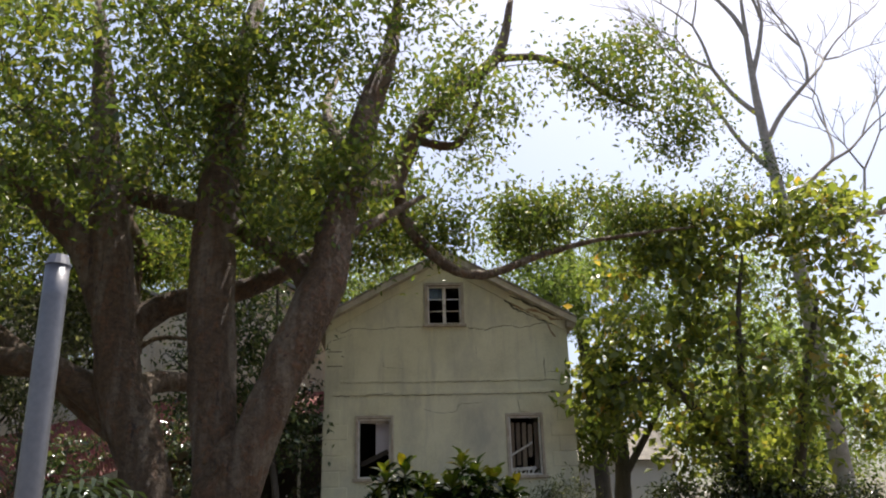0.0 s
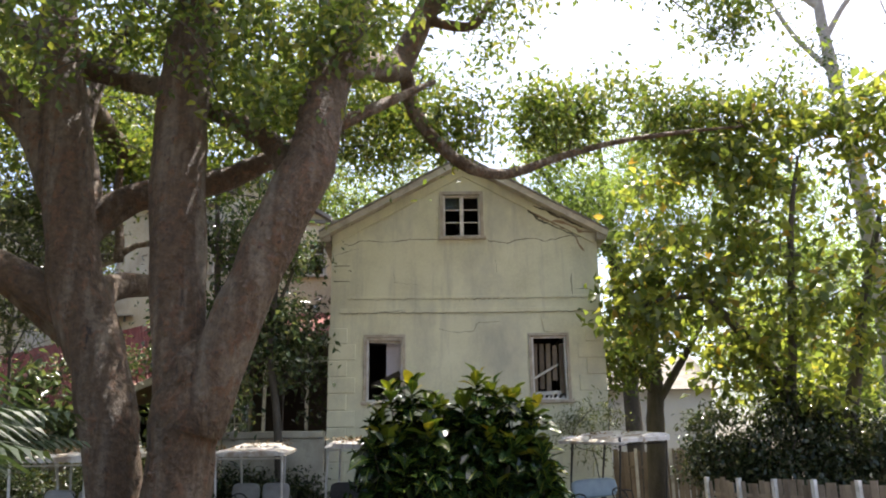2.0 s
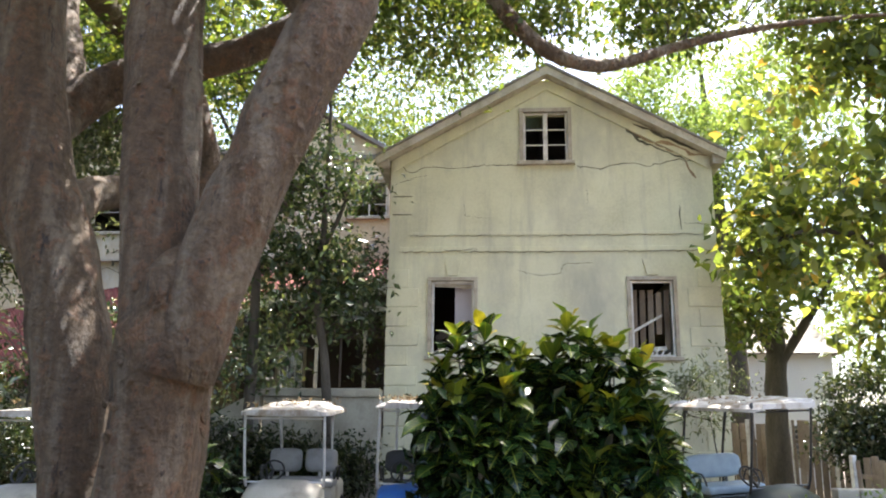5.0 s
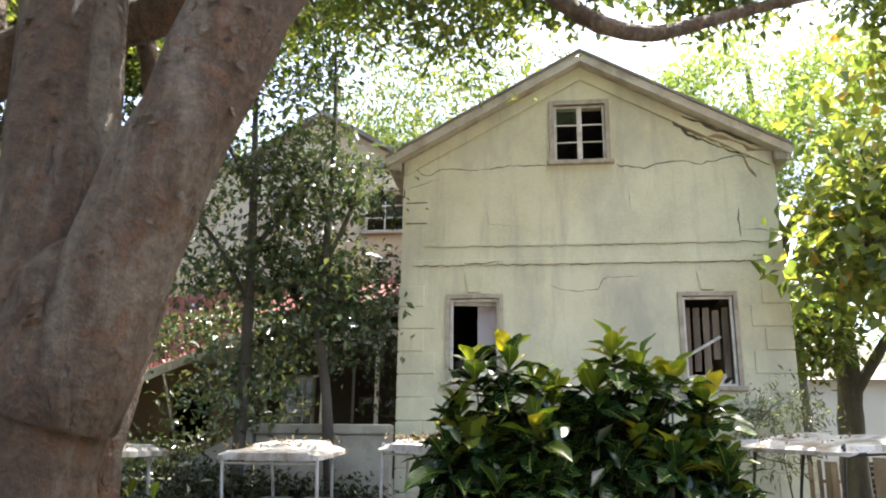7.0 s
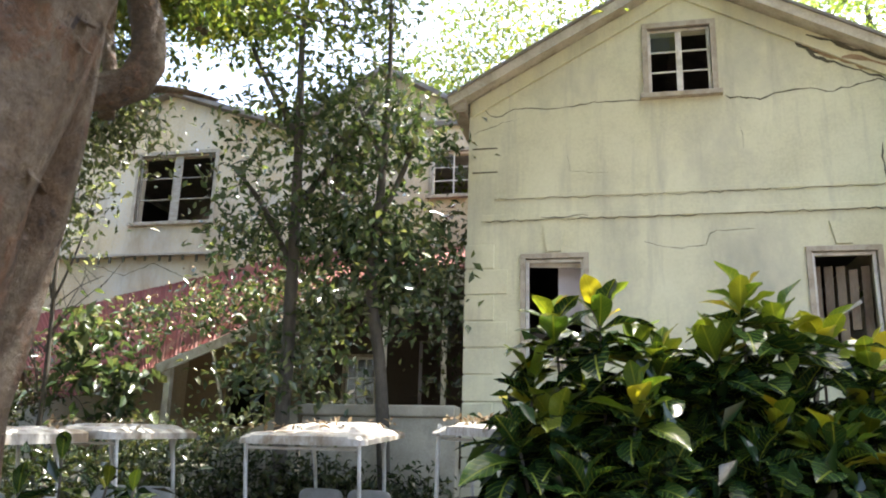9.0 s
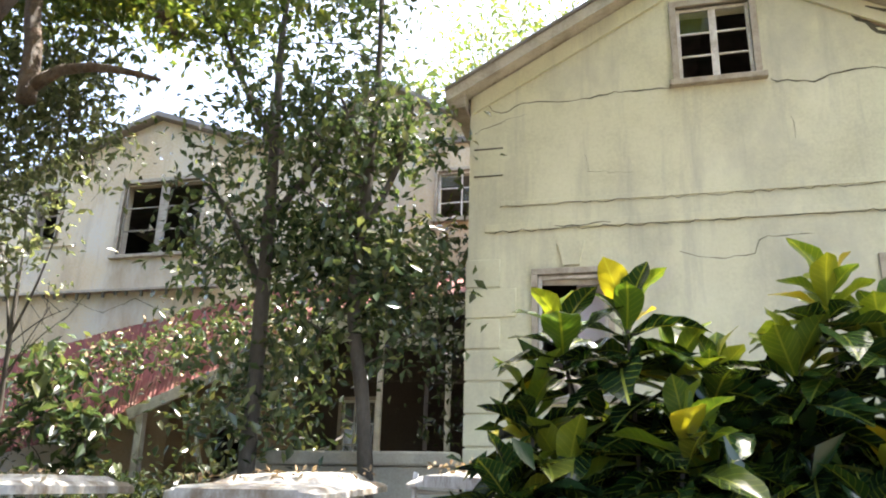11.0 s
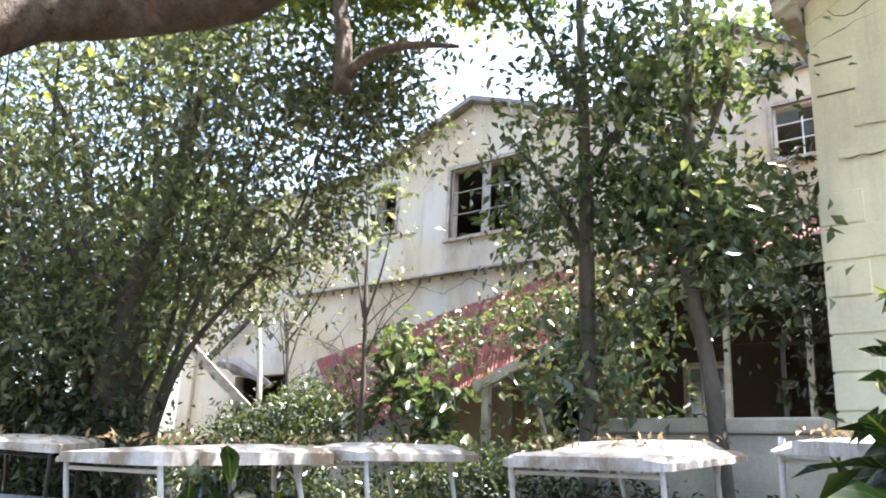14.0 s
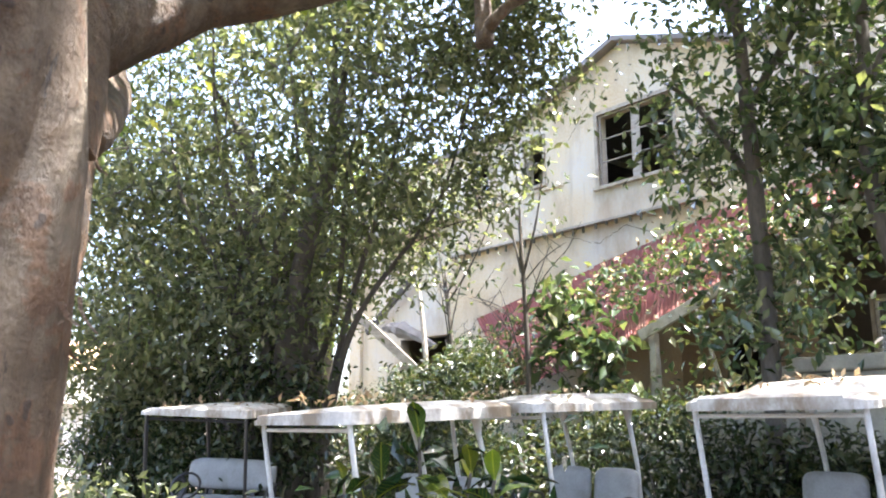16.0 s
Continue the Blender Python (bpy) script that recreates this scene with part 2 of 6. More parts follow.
PANEL = material("pale_lilac_board", [(0.3, (0.52, 0.49, 0.54)), (0.7, (0.64, 0.61, 0.66))], 0.8, 2, 30, 0.1)
GLASS = bpy.data.materials.new("dusty_glass")
GLASS.use_nodes = True
gb = GLASS.node_tree.nodes["Principled BSDF"]
gb.inputs["Base Color"].default_value, gb.inputs["Roughness"].default_value, gb.inputs["Transmission Weight"].default_value = (0.75, 0.78, 0.76, 1), 0.08, 1.0

G_CANOPY = leaf_material("canopy_leaf", [(0.0, (0.0455, 0.0727, 0.0198)), (0.6, (0.091, 0.126, 0.0275)), (1.0, (0.182, 0.184, 0.044))], 0.36, 0.48, warm=(1.15, 1.15, 0.6))
G_DARK = leaf_material("dark_glossy_leaf", [(0.0, (0.030, 0.052, 0.026)), (0.7, (0.072, 0.10, 0.046)), (1.0, (0.17, 0.185, 0.085))], 0.19, 0.24, warm=(1.1, 1.12, 0.6))
G_FINE = leaf_material("fine_leaf", [(0.0, (0.056, 0.070, 0.042)), (0.6, (0.115, 0.134, 0.074)), (1.0, (0.20, 0.205, 0.125))], 0.27, 0.40, warm=(1.1, 1.1, 0.6))
G_ALMOND = leaf_material("almond_leaf", [(0.0, (0.0574, 0.086, 0.0266)), (0.5, (0.1148, 0.1462, 0.038)), (0.93, (0.205, 0.2236, 0.057)), (1.0, (0.2788, 0.172, 0.0475))], 0.3, 0.55, warm=(1.22, 1.19, 0.56))
G_BRIGHT = leaf_material("bright_leaf", [(0.0, (0.09, 0.1404, 0.0405)), (1.0, (0.195, 0.2418, 0.0765))], 0.45, 0.6, warm=(1.15, 1.15, 0.6))
G_DRY = leaf_material("dry_leaf", [(0.0, (0.13, 0.08, 0.04)), (0.6, (0.26, 0.18, 0.10)), (1.0, (0.42, 0.33, 0.20))], 0.8, 0.04)
G_CROTON = leaf_material("croton_leaf", [(0.0, (0.0068, 0.0192, 0.0072)), (0.6, (0.0153, 0.04, 0.0108)), (0.9, (0.034, 0.068, 0.0126)), (1.0, (0.0935, 0.104, 0.0135))], 0.22, 0.12, per="object")
G_CROTON_TOP = leaf_material("croton_top_leaf", [(0.0, (0.045, 0.095, 0.014)), (0.45, (0.11, 0.16, 0.016)), (0.8, (0.21, 0.21, 0.018)), (1.0, (0.34, 0.25, 0.016))], 0.3, 0.36, per="object")
G_PALM = leaf_material("palm_leaflet", [(0.0, (0.012, 0.026, 0.010)), (1.0, (0.036, 0.055, 0.018))], 0.55, 0.16, warm=(1.1, 1.15, 0.6))


# ---- builders ----
def empty(name, at, label, category, group="", kind=""):
    ob = new(name)
    ob.location = at
    ob.empty_display_size = 0.1
    return tagged(ob, label, category, group, kind)


def link_mesh(name, me, mat, parent=None, label=""):
    for m in (mat if isinstance(mat, (list, tuple)) else [mat]):
        me.materials.append(m)
    ob = new(name, me)
    if parent is not None:
        ob.parent = parent
        bpy_world = parent.matrix_basis if parent.parent is None else parent.parent.matrix_basis @ parent.matrix_parent_inverse @ parent.matrix_basis
        ob.matrix_parent_inverse = bpy_world.inverted()
    if label:
        ob["label"] = label
    return ob


def part(name, bm, mat, parent=None, label="", smooth=False):
    """One bmesh, in world places, as one mesh object under a thing or a part."""
    bmesh.ops.recalc_face_normals(bm, faces=bm.faces)
    me = bpy.data.meshes.new(name)
    bm.to_mesh(me)
    bm.free()
    if smooth:
        me.polygons.foreach_set("use_smooth", [True] * len(me.polygons))
    return link_mesh(name, me, mat, parent, label)


def box(lo, hi, bm=None, bevel=0.0, m=None):
    """A box between two corners, with worn edges where bevel is given."""
    bm = bm or bmesh.new()
    c = [(a + b) / 2 for a, b in zip(lo, hi)]
    s = [abs(b - a) for a, b in zip(lo, hi)]
    t = Matrix.Translation(c) @ Matrix.Diagonal((*s, 1))
    made = bmesh.ops.create_cube(bm, size=1, matrix=(m @ t) if m else t)["verts"]
    if bevel:
        edges = {e for v in made for e in v.link_edges}
        bmesh.ops.bevel(bm, geom=list(edges), offset=bevel, segments=2, affect="EDGES", profile=0.5)
    return bm


def bar(a, b, w, h, bm=None, bevel=0.0):
    """A straight timber from a to b, w wide and h high."""
    a, b = Vector(a), Vector(b)
    d = b - a
    q = d.to_track_quat("Z", "Y").to_matrix().to_4x4()
    return box((-w / 2, -h / 2, 0), (w / 2, h / 2, d.length), bm, bevel, Matrix.Translation(a) @ q)


def tube(points, radii, bm=None, sides=8, wobble=0.0, seed=0, caps=True):
    """A tapered round limb through the points, smoothed, with an uneven skin."""
    bm = bm or bmesh.new()
    rnd = random.Random(seed)
    pts = [Vector(p) for p in points]
    if len(pts) > 2:
        fine, fr = [], []
        for i in range(len(pts) - 1):
            p0, p1, p2, p3 = pts[max(i - 1, 0)], pts[i], pts[i + 1], pts[min(i + 2, len(pts) - 1)]
            n = max(2, min(7, int((p2 - p1).length / max(0.12, radii[i] * 1.1))))
            for k in range(n):
                u = k / n
                fine.append(0.5 * ((2 * p1) + (p2 - p0) * u + (2 * p0 - 5 * p1 + 4 * p2 - p3) * u * u + (3 * p1 - p0 - 3 * p2 + p3) * u ** 3))
                fr.append(radii[i] * (1 - u) + radii[i + 1] * u)
        pts, radii = fine + [pts[-1]], fr + [radii[-1]]
    rings, ref = [], Vector((0.3, 0.9, 0.1))
    for i, p in enumerate(pts):
        d = (pts[min(i + 1, len(pts) - 1)] - pts[max(i - 1, 0)]).normalized()
        u = (ref - d * ref.dot(d)).normalized()
        ref = u
        v = d.cross(u)
        ring = []
        for k in range(sides):
            a = 2 * math.pi * k / sides
            way = u * math.cos(a) + v * math.sin(a)
            r = radii[i]
            if wobble:
                r *= 1 + wobble * noise.noise((p + way * r) * (0.9 / max(r, 0.08)) + Vector((seed, 0, 0))) + 0.5 * wobble * noise.noise((p + way * r) * (2.6 / max(r, 0.08)))
            ring.append(bm.verts.new(p + way * r))
        rings.append(ring)
    for a, b in zip(rings, rings[1:]):
        for k in range(sides):
            bm.faces.new((a[k], a[(k + 1) % sides], b[(k + 1) % sides], b[k]))
    if caps:
        bm.faces.new(rings[0][::-1]), bm.faces.new(rings[-1])
    return bm


def quick_mesh(name, verts, faces, mat, parent=None, label=""):
    """A large mesh from arrays; faces is an (n, k) array of corner indices."""
    me = bpy.data.meshes.new(name)
    n, k = faces.shape
    me.vertices.add(len(verts)), me.loops.add(n * k), me.polygons.add(n)
    me.vertices.foreach_set("co", np.ascontiguousarray(verts, dtype=np.float32).ravel())
    me.loops.foreach_set("vertex_index", np.ascontiguousarray(faces, dtype=np.int32).ravel())
    me.polygons.foreach_set("loop_start", np.arange(0, n * k, k, dtype=np.int32))
    me.update(calc_edges=True)
    return link_mesh(name, me, mat, parent, label)


def leaves(name, clumps, per, size, mat, parent=None, label="", spread=0.3, flat=0.6, wide=0.45, droop=0.25, seed=1):
    """Folded leaf blades scattered round clump centres, as one mesh of many small leaves."""
    rng = np.random.default_rng(seed)
    c = np.repeat(np.array(clumps, dtype=float), per, axis=0)
    n = len(c)
    off = rng.normal(0, 1, (n, 3)) * spread
    off[:, 2] *= flat
    base = c[:, :3] + off
    yaw = rng.uniform(0, 2 * np.pi, n)
    pitch = rng.normal(-droop, 0.7, n)
    d = np.stack([np.cos(yaw) * np.cos(pitch), np.sin(yaw) * np.cos(pitch), np.sin(pitch)], 1)
    side = np.cross(d, rng.normal(0, 0.55, (n, 3)) + np.array([0, 0, 1.0]))
    side /= np.linalg.norm(side, axis=1)[:, None] + 1e-9
    up = np.cross(side, d)
    ln = (size * rng.uniform(0.6, 1.3, n))[:, None]
    w = ln * wide * 0.5
    mid = base + d * ln * 0.5
    v = np.stack([base, mid + side * w + up * w * 0.35, base + d * ln - up * ln * 0.12, mid - side * w + up * w * 0.35], 1).reshape(-1, 3)
    i = (np.arange(n) * 4)[:, None]
    f = np.concatenate([i + np.array([[0, 1, 2]]), i + np.array([[0, 2, 3]])], 0)
    return quick_mesh(name, v, f, mat, parent, label)


def blob_clumps(balls, seed, gap=0.0):
    """Clump centres inside ellipsoids (x, y, z, rx, ry, rz, count), denser towards the skin, thinned by a noise to leave gaps."""
    rnd, out = random.Random(seed), []
    for x, y, z, rx, ry, rz, count in balls:
        k = 0
        while k < count:
            v = Vector((rnd.gauss(0, 1), rnd.gauss(0, 1), rnd.gauss(0, 1))).normalized() * rnd.uniform(0.25, 1) ** 0.6
            p = Vector((x + v.x * rx, y + v.y * ry, z + v.z * rz))
            k += 1
            if noise.noise(p * 0.55 + Vector((seed * 3.1, 0, 0))) > gap - 0.5 * (1 - v.length):
                out.append((p.x, p.y, p.z))
    return out


def twigs(clumps, nodes, bm, r=0.012, share=1.0, seed=0, sides=4):
    """Thin crooked branches from the nearest limb node to each clump."""
    rnd = random.Random(seed)
    nodes = [Vector(n) for n in nodes]
    grown = list(nodes)
    for c in sorted(clumps, key=lambda c: min((Vector(c) - n).length for n in nodes)):
        c = Vector(c)
        if rnd.random() < share:
            n = min(grown, key=lambda g: (g - c).length + 0.3 * max(0, g.z - c.z))
            ln = (n - c).length
            if ln < 0.15:
                continue
            mid = n.lerp(c, 0.5) + Vector((rnd.uniform(-1, 1), rnd.uniform(-1, 1), rnd.uniform(-0.2, 1))) * ln * 0.12
            tube([n, mid, c], [r * (1 + ln * 0.5), r * (0.8 + ln * 0.25), r * 0.5], bm, sides, caps=False)
            grown.append(c), grown.append(mid)
    return bm


def ground_z(x, y):
    """Level at first, then rising gently towards the houses."""
    steps = ((5, 0.62), (9, 0.74), (13, 0.80), (16.5, 0.81), (20, 0.86), (23, 0.94), (30, 1.0))
    if y <= steps[0][0]:
        return steps[0][1]
    for (a, za), (b, zb) in zip(steps, steps[1:]):
        if y <= b:
            return za + (zb - za) * (y - a) / (b - a)
    return steps[-1][1]


# ---- ground ----
def build_ground():
    ys = [-400, -60, -12] + [-8 + i * 0.8 for i in range(60)] + [60, 400]
    xs = [-400, -60, -30] + [-24 + i * 0.8 for i in range(56)] + [30, 60, 400]
    bm = bmesh.new()
    g = [[bm.verts.new((x, y, ground_z(x, y) + (0.05 * noise.noise(Vector((x * 0.6, y * 0.6, 0))) if abs(x) < 24 and -8 < y < 40 else 0))) for x in xs] for y in ys]
    for a, b in zip(g, g[1:]):
        for k in range(len(xs) - 1):
            bm.faces.new((a[k], a[k + 1], b[k + 1], b[k]))
    tagged(part("ground", bm, SOIL, smooth=True), "bare brown soil scattered with dry leaves", "ground", kind="structure")
    rng = random.Random(4)
    spots = [(rng.uniform(-14, 12), rng.uniform(5, 24)) for _ in range(2200)]
    ob = leaves("leaf_litter", [(x, y, ground_z(x, y) + 0.06) for x, y in spots], 3, 0.11, G_DRY, spread=0.15, flat=0.08, droop=0.0, seed=3)
    tagged(ob, "dry brown fallen leaves lying on the soil", "leaf litter", kind="stuff")


build_ground()


# ---- buildings ----
def sheet(xs, zs, holes, y0, y1, top=None, bottom=None):
    """An upright wall between y0 and y1 with openings (x0, x1, z0, z1); top(x) trims it to a roof line."""
    xs = sorted(set(xs) | {h[0] for h in holes} | {h[1] for h in holes})
    zs = sorted(set(zs) | {h[2] for h in holes} | {h[3] for h in holes})
    if top:
        extra = []
        for a, b in zip(xs, xs[1:]):
            for z in zs:
                if (top(a) - z) * (top(b) - z) < 0:
                    extra.append(a + (b - a) * (z - top(a)) / (top(b) - top(a)))
        xs = sorted(xs + extra)
    bm, seen = bmesh.new(), {}
    def v(x, z):
        k = (round(x, 4), round(z, 4))
        if k not in seen:
            seen[k] = bm.verts.new((x, y0, z))
        return seen[k]
    for a, b in zip(xs, xs[1:]):
        for c, d in zip(zs, zs[1:]):
            mx, mz = (a + b) / 2, (c + d) / 2
            if any(h[0] < mx < h[1] and h[2] < mz < h[3] for h in holes):
                continue
            ta, tb = (min(d, top(a)), min(d, top(b))) if top else (d, d)
            ring = [v(a, c), v(b, c)]
            if tb > c + 1e-4:
                ring.append(v(b, tb))
            if ta > c + 1e-4:
                ring.append(v(a, ta))
            ring = list(dict.fromkeys(ring))
            if len(ring) > 2:
                bm.faces.new(ring)
    out = bmesh.ops.extrude_face_region(bm, geom=bm.faces[:])
    bmesh.ops.translate(bm, verts=[e for e in out["geom"] if isinstance(e, bmesh.types.BMVert)], vec=(0, y1 - y0, 0))
    return bm


def window(name, parent, x0, x1, z0, z1, y, casing, cols, rows, label, sash=0.045, gone=(), mull=None, depth=0.10, bars=None):
    """A framed sash in a wall's opening that faces -y: casing, stiles, glazing bars and panes; gone: panes broken out."""
    bm = bmesh.new()
    f = casing
    box((x0 - f, y - 0.05, z1), (x1 + f, y + depth, z1 + f), bm, 0.006)
    box((x0 - f, y - 0.05, z0 - 0.0), (x0, y + depth, z1), bm, 0.006)
    box((x1, y - 0.05, z0 - 0.0), (x1 + f, y + depth, z1), bm, 0.006)
    w = part(name, bm, FRAME, parent, label)
    part("sill", box((x0 - f - 0.05, y - 0.10, z0 - 0.08), (x1 + f + 0.05, y + depth, z0), bevel=0.01), FRAME, w)
    ys, ye = y + 0.03, y + 0.03 + sash
    for a, b in ((x0, x0 + sash), (x1 - sash, x1)):
        part("stile", box((a, ys, z0), (b, ye, z1), bevel=0.005), bars or WOOD_WHITE, w)
    for a, b in ((z0, z0 + sash), (z1 - sash, z1)):
        part("rail", box((x0 + sash, ys + 0.003, a), (x1 - sash, ye - 0.003, b), bevel=0.005), bars or WOOD_WHITE, w)
    iw, ih = (x1 - x0 - 2 * sash) / cols, (z1 - z0 - 2 * sash) / rows
    for i in range(1, cols):
        t = (mull or 0.025) / 2
        xx = x0 + sash + i * iw
        part("glazing_bar", box((xx - t, ys + 0.005, z0 + sash), (xx + t, ye - 0.005, z1 - sash), bevel=0.003), bars or WOOD_WHITE, w)
    for j in range(1, rows):
        zz = z0 + sash + j * ih
        part("glazing_bar", box((x0 + sash, ys + 0.008, zz - 0.011), (x1 - sash, ye - 0.008, zz + 0.011), bevel=0.003), bars or WOOD_WHITE, w)
    for i in range(cols):
        for j in range(rows):
            if (i, j) not in gone:
                a, c = x0 + sash + i * iw, z0 + sash + j * ih
                p = part("pane", box((a, ys + 0.018, c), (a + iw, ys + 0.022, c + ih)), GLASS, w)
                p.visible_shadow = False
    return w


def crack_or_shade_line(parent, pts, y, width, seed, mat=None):
    """A jagged thin dark strip: hairline splits in the plaster, and painted shade under string courses."""
    rnd, bm = random.Random(seed), bmesh.new()
    line = []
    for (a, b), (c, d) in zip(pts, pts[1:]):
        n = max(2, int(math.hypot(c - a, d - b) / 0.09))
        for k in range(n):
            u = k / n
            line.append((a + (c - a) * u + rnd.uniform(-.018, .018), b + (d - b) * u + rnd.uniform(-.022, .022)))
    line.append(pts[-1])
    rows = []
    for i, (x, z) in enumerate(line):
        w = width * rnd.uniform(0.25, 1.0) * (0.4 if i in (0, len(line) - 1) else 1) / 2
        dx, dz = line[min(i + 1, len(line) - 1)][0] - line[max(i - 1, 0)][0], line[min(i + 1, len(line) - 1)][1] - line[max(i - 1, 0)][1]
        q = math.hypot(dx, dz) + 1e-6
        rows.append((bm.verts.new((x - dz / q * w, y, z + dx / q * w)), bm.verts.new((x + dz / q * w, y, z - dx / q * w))))
    for (a, b), (c, d) in zip(rows, rows[1:]):
        bm.faces.new((a, b, d, c))
    part("crack_or_shade_line", bm, mat or CRACK_SHADE, parent)


HX0, HX1, HY, HB = -1.71, 4.82, 21.68, 27.6
HAPEX = (1.53, 9.925)


def house_top(x):
    return 8.125 + (HAPEX[1] - 8.125) * (1 - abs(x - HAPEX[0]) / (HAPEX[0] - HX0))


def build_house():
    h = empty("house", (1.55, 24.6, 0.62), "abandoned pale yellow stucco house with a gabled front", "house")
    holes = [(-0.82, 0.02, 3.92, 5.42), (3.10, 3.92, 3.92, 5.42), (1.041, 1.951, 7.92, 9.01)]
    part("front_wall", sheet([HX0, HAPEX[0], HX1], [0.3, 10.3], holes, HY, HY + 0.28, house_top), STUCCO, h)
    part("side_wall", box((HX0, HY + 0.28, 0.3), (HX0 + 0.25, HB, 8.0)), STUCCO, h)
    part("side_wall", box((HX1 - 0.25, HY + 0.28, 0.3), (HX1, HB, 8.0)), STUCCO, h)
    # inner faces take the plaster whose colour already holds the room's shade
    part("rear_wall", sheet([HX0, HAPEX[0], HX1], [0.3, 10.3], [(2.6, 3.4, 4.4, 5.6)], HB, HB + 0.25, house_top), SHADE_PLASTER, h)
    part("inner_floor", box((HX0 + 0.25, HY + 0.28, 2.9), (HX1 - 0.25, HB, 3.1)), SHADE_PLASTER, h)
    part("attic_floor", box((HX0 + 0.25, HY + 0.28, 6.15), (HX1 - 0.25, HB, 6.3)), SHADE_PLASTER, h)
    # roof: two slopes with thick edges, boards under the rake, and soffit ends
    ov = 0.30
    for s in (-1, 1):
        xe = HAPEX[0] + s * (HAPEX[0] - HX0 + ov)
        ze = house_top(xe)
        bm = bmesh.new()
        prof = [(HAPEX[0], HAPEX[1] + 0.021), (xe, ze + 0.021), (xe, ze + 0.07), (HAPEX[0], HAPEX[1] + 0.08)]
        a = [bm.verts.new((x, HY - 0.30, z)) for x, z in prof]
        b = [bm.verts.new((x, HB + 0.4, z)) for x, z in prof]
        for i in range(4):
            bm.faces.new((a[i], a[(i + 1) % 4], b[(i + 1) % 4], b[i]))
        bm.faces.new(a), bm.faces.new(b[::-1])
        part("roof_slope", bm, SHINGLE, h)
        bm = bmesh.new()
        prof = [(HAPEX[0], HAPEX[1] + 0.02), (xe, ze + 0.02), (xe - s * 0.02, ze - 0.13), (HAPEX[0], HAPEX[1] - 0.16)]
        a = [bm.verts.new((x, HY - 0.27, z)) for x, z in prof]
        b = [bm.verts.new((x, HY - 0.003, z)) for x, z in prof]
        for i in range(4):
            bm.faces.new((a[i], a[(i + 1) % 4], b[(i + 1) % 4], b[i]))
        bm.faces.new(a), bm.faces.new(b[::-1])
        part("rake_board", bm, RAKE, h, "weathered grey rake board")
        # plaster moulding that follows the rake
        bm = bmesh.new()
        x2 = HAPEX[0] + s * (HAPEX[0] - HX0 - 0.04)
        prof = [(HAPEX[0], HAPEX[1] - 0.17), (x2, house_top(x2) - 0.17), (x2, house_top(x2) - 0.42), (HAPEX[0], HAPEX[1] - 0.42)]
        a = [bm.verts.new((x, HY - 0.045, z)) for x, z in prof]
        b = [bm.verts.new((x, HY - 0.002, z)) for x, z in prof]
        for i in range(4):
            bm.faces.new((a[i], a[(i + 1) % 4], b[(i + 1) % 4], b[i]))
        bm.faces.new(a)
        part("rake_moulding", bm, STUCCO, h)
        part("eave_box", box((min(xe - s * 0.06, HAPEX[0] + s * 3.265), HY - 0.2, ze - 0.20), (max(xe - s * 0.06, HAPEX[0] + s * 3.265), HB, ze - 0.0), bevel=0.015), WOOD_GREY, h)
    # string course between the storeys
    part("string_course", box((HX0 + 0.22, HY - 0.028, 6.02), (HX1 - 0.10, HY - 0.002, 6.12), bevel=0.006), STUCCO, h)
    part("string_course", box((HX0 + 0.42, HY - 0.020, 6.36), (HX1 - 0.06, HY - 0.002, 6.43), bevel=0.006), STUCCO, h)
    # quoins at both corners, longer and shorter in turn
    z = 1.0
    i = 0
    while z < 5.5:
        for s, xc in ((1, HX0), (-1, HX1)):
            w = 0.62 if i % 2 == 0 else 0.42
            lo, hi = sorted((xc - s * 0.022, xc + s * w))
            part("quoin", box((lo, HY - 0.028, z + 0.012), (hi, HY + 0.2, z + 0.378), bevel=0.012), STUCCO, h)
        z += 0.389
        i += 1
    for zz in (6.80, 7.19):
        part("quoin", box((HX0 + 0.06, HY - 0.012, zz), (HX0 + 0.45, HY - 0.002, zz + 0.02), bevel=0.003), CRACK_SHADE, h)
    for xc in (-0.40, 3.53):
        bm = bmesh.new()
        prof = [(xc - 0.10, 5.53), (xc + 0.10, 5.53), (xc + 0.17, 5.84), (xc - 0.17, 5.84)]
        a = [bm.verts.new((x, HY - 0.04, z)) for x, z in prof]
        b = [bm.verts.new((x, HY - 0.002, z)) for x, z in prof]
        for q in range(4):
            bm.faces.new((a[q], a[(q + 1) % 4], b[(q + 1) % 4], b[q]))
        bm.faces.new(a)
        part("keystone", bm, STUCCO, h)
    window("window", h, -0.82, 0.02, 3.92, 5.42, HY, 0.075, 1, 1, "weathered window frame with its panes missing", gone=((0, 0),))
    window("window", h, 3.10, 3.92, 3.92, 5.42, HY, 0.075, 1, 1, "weathered window frame with broken slats inside", gone=((0, 0),))
    window("window", h, 1.041, 1.951, 7.92, 9.01, HY, 0.085, 2, 3, "small attic casement with six panes", mull=0.09, gone=((0, 0), (0, 1), (1, 0), (1, 2), (1, 1)))
    # fallen boards inside the second window
    for x, zt, zb in ((3.2, 5.3, 4.0), (3.36, 5.3, 4.2), (3.52, 5.3, 4.1), (3.68, 5.25, 4.4), (3.84, 5.3, 4.1)):
        part("slat", bar((x, HY + 0.34, zb), (x + 0.03, HY + 0.40, zt), 0.11, 0.02), FENCE, h)
    part("slat", bar((3.12, HY + 0.30, 4.42), (3.75, HY + 0.30, 4.78), 0.03, 0.05), WOOD_WHITE, h)
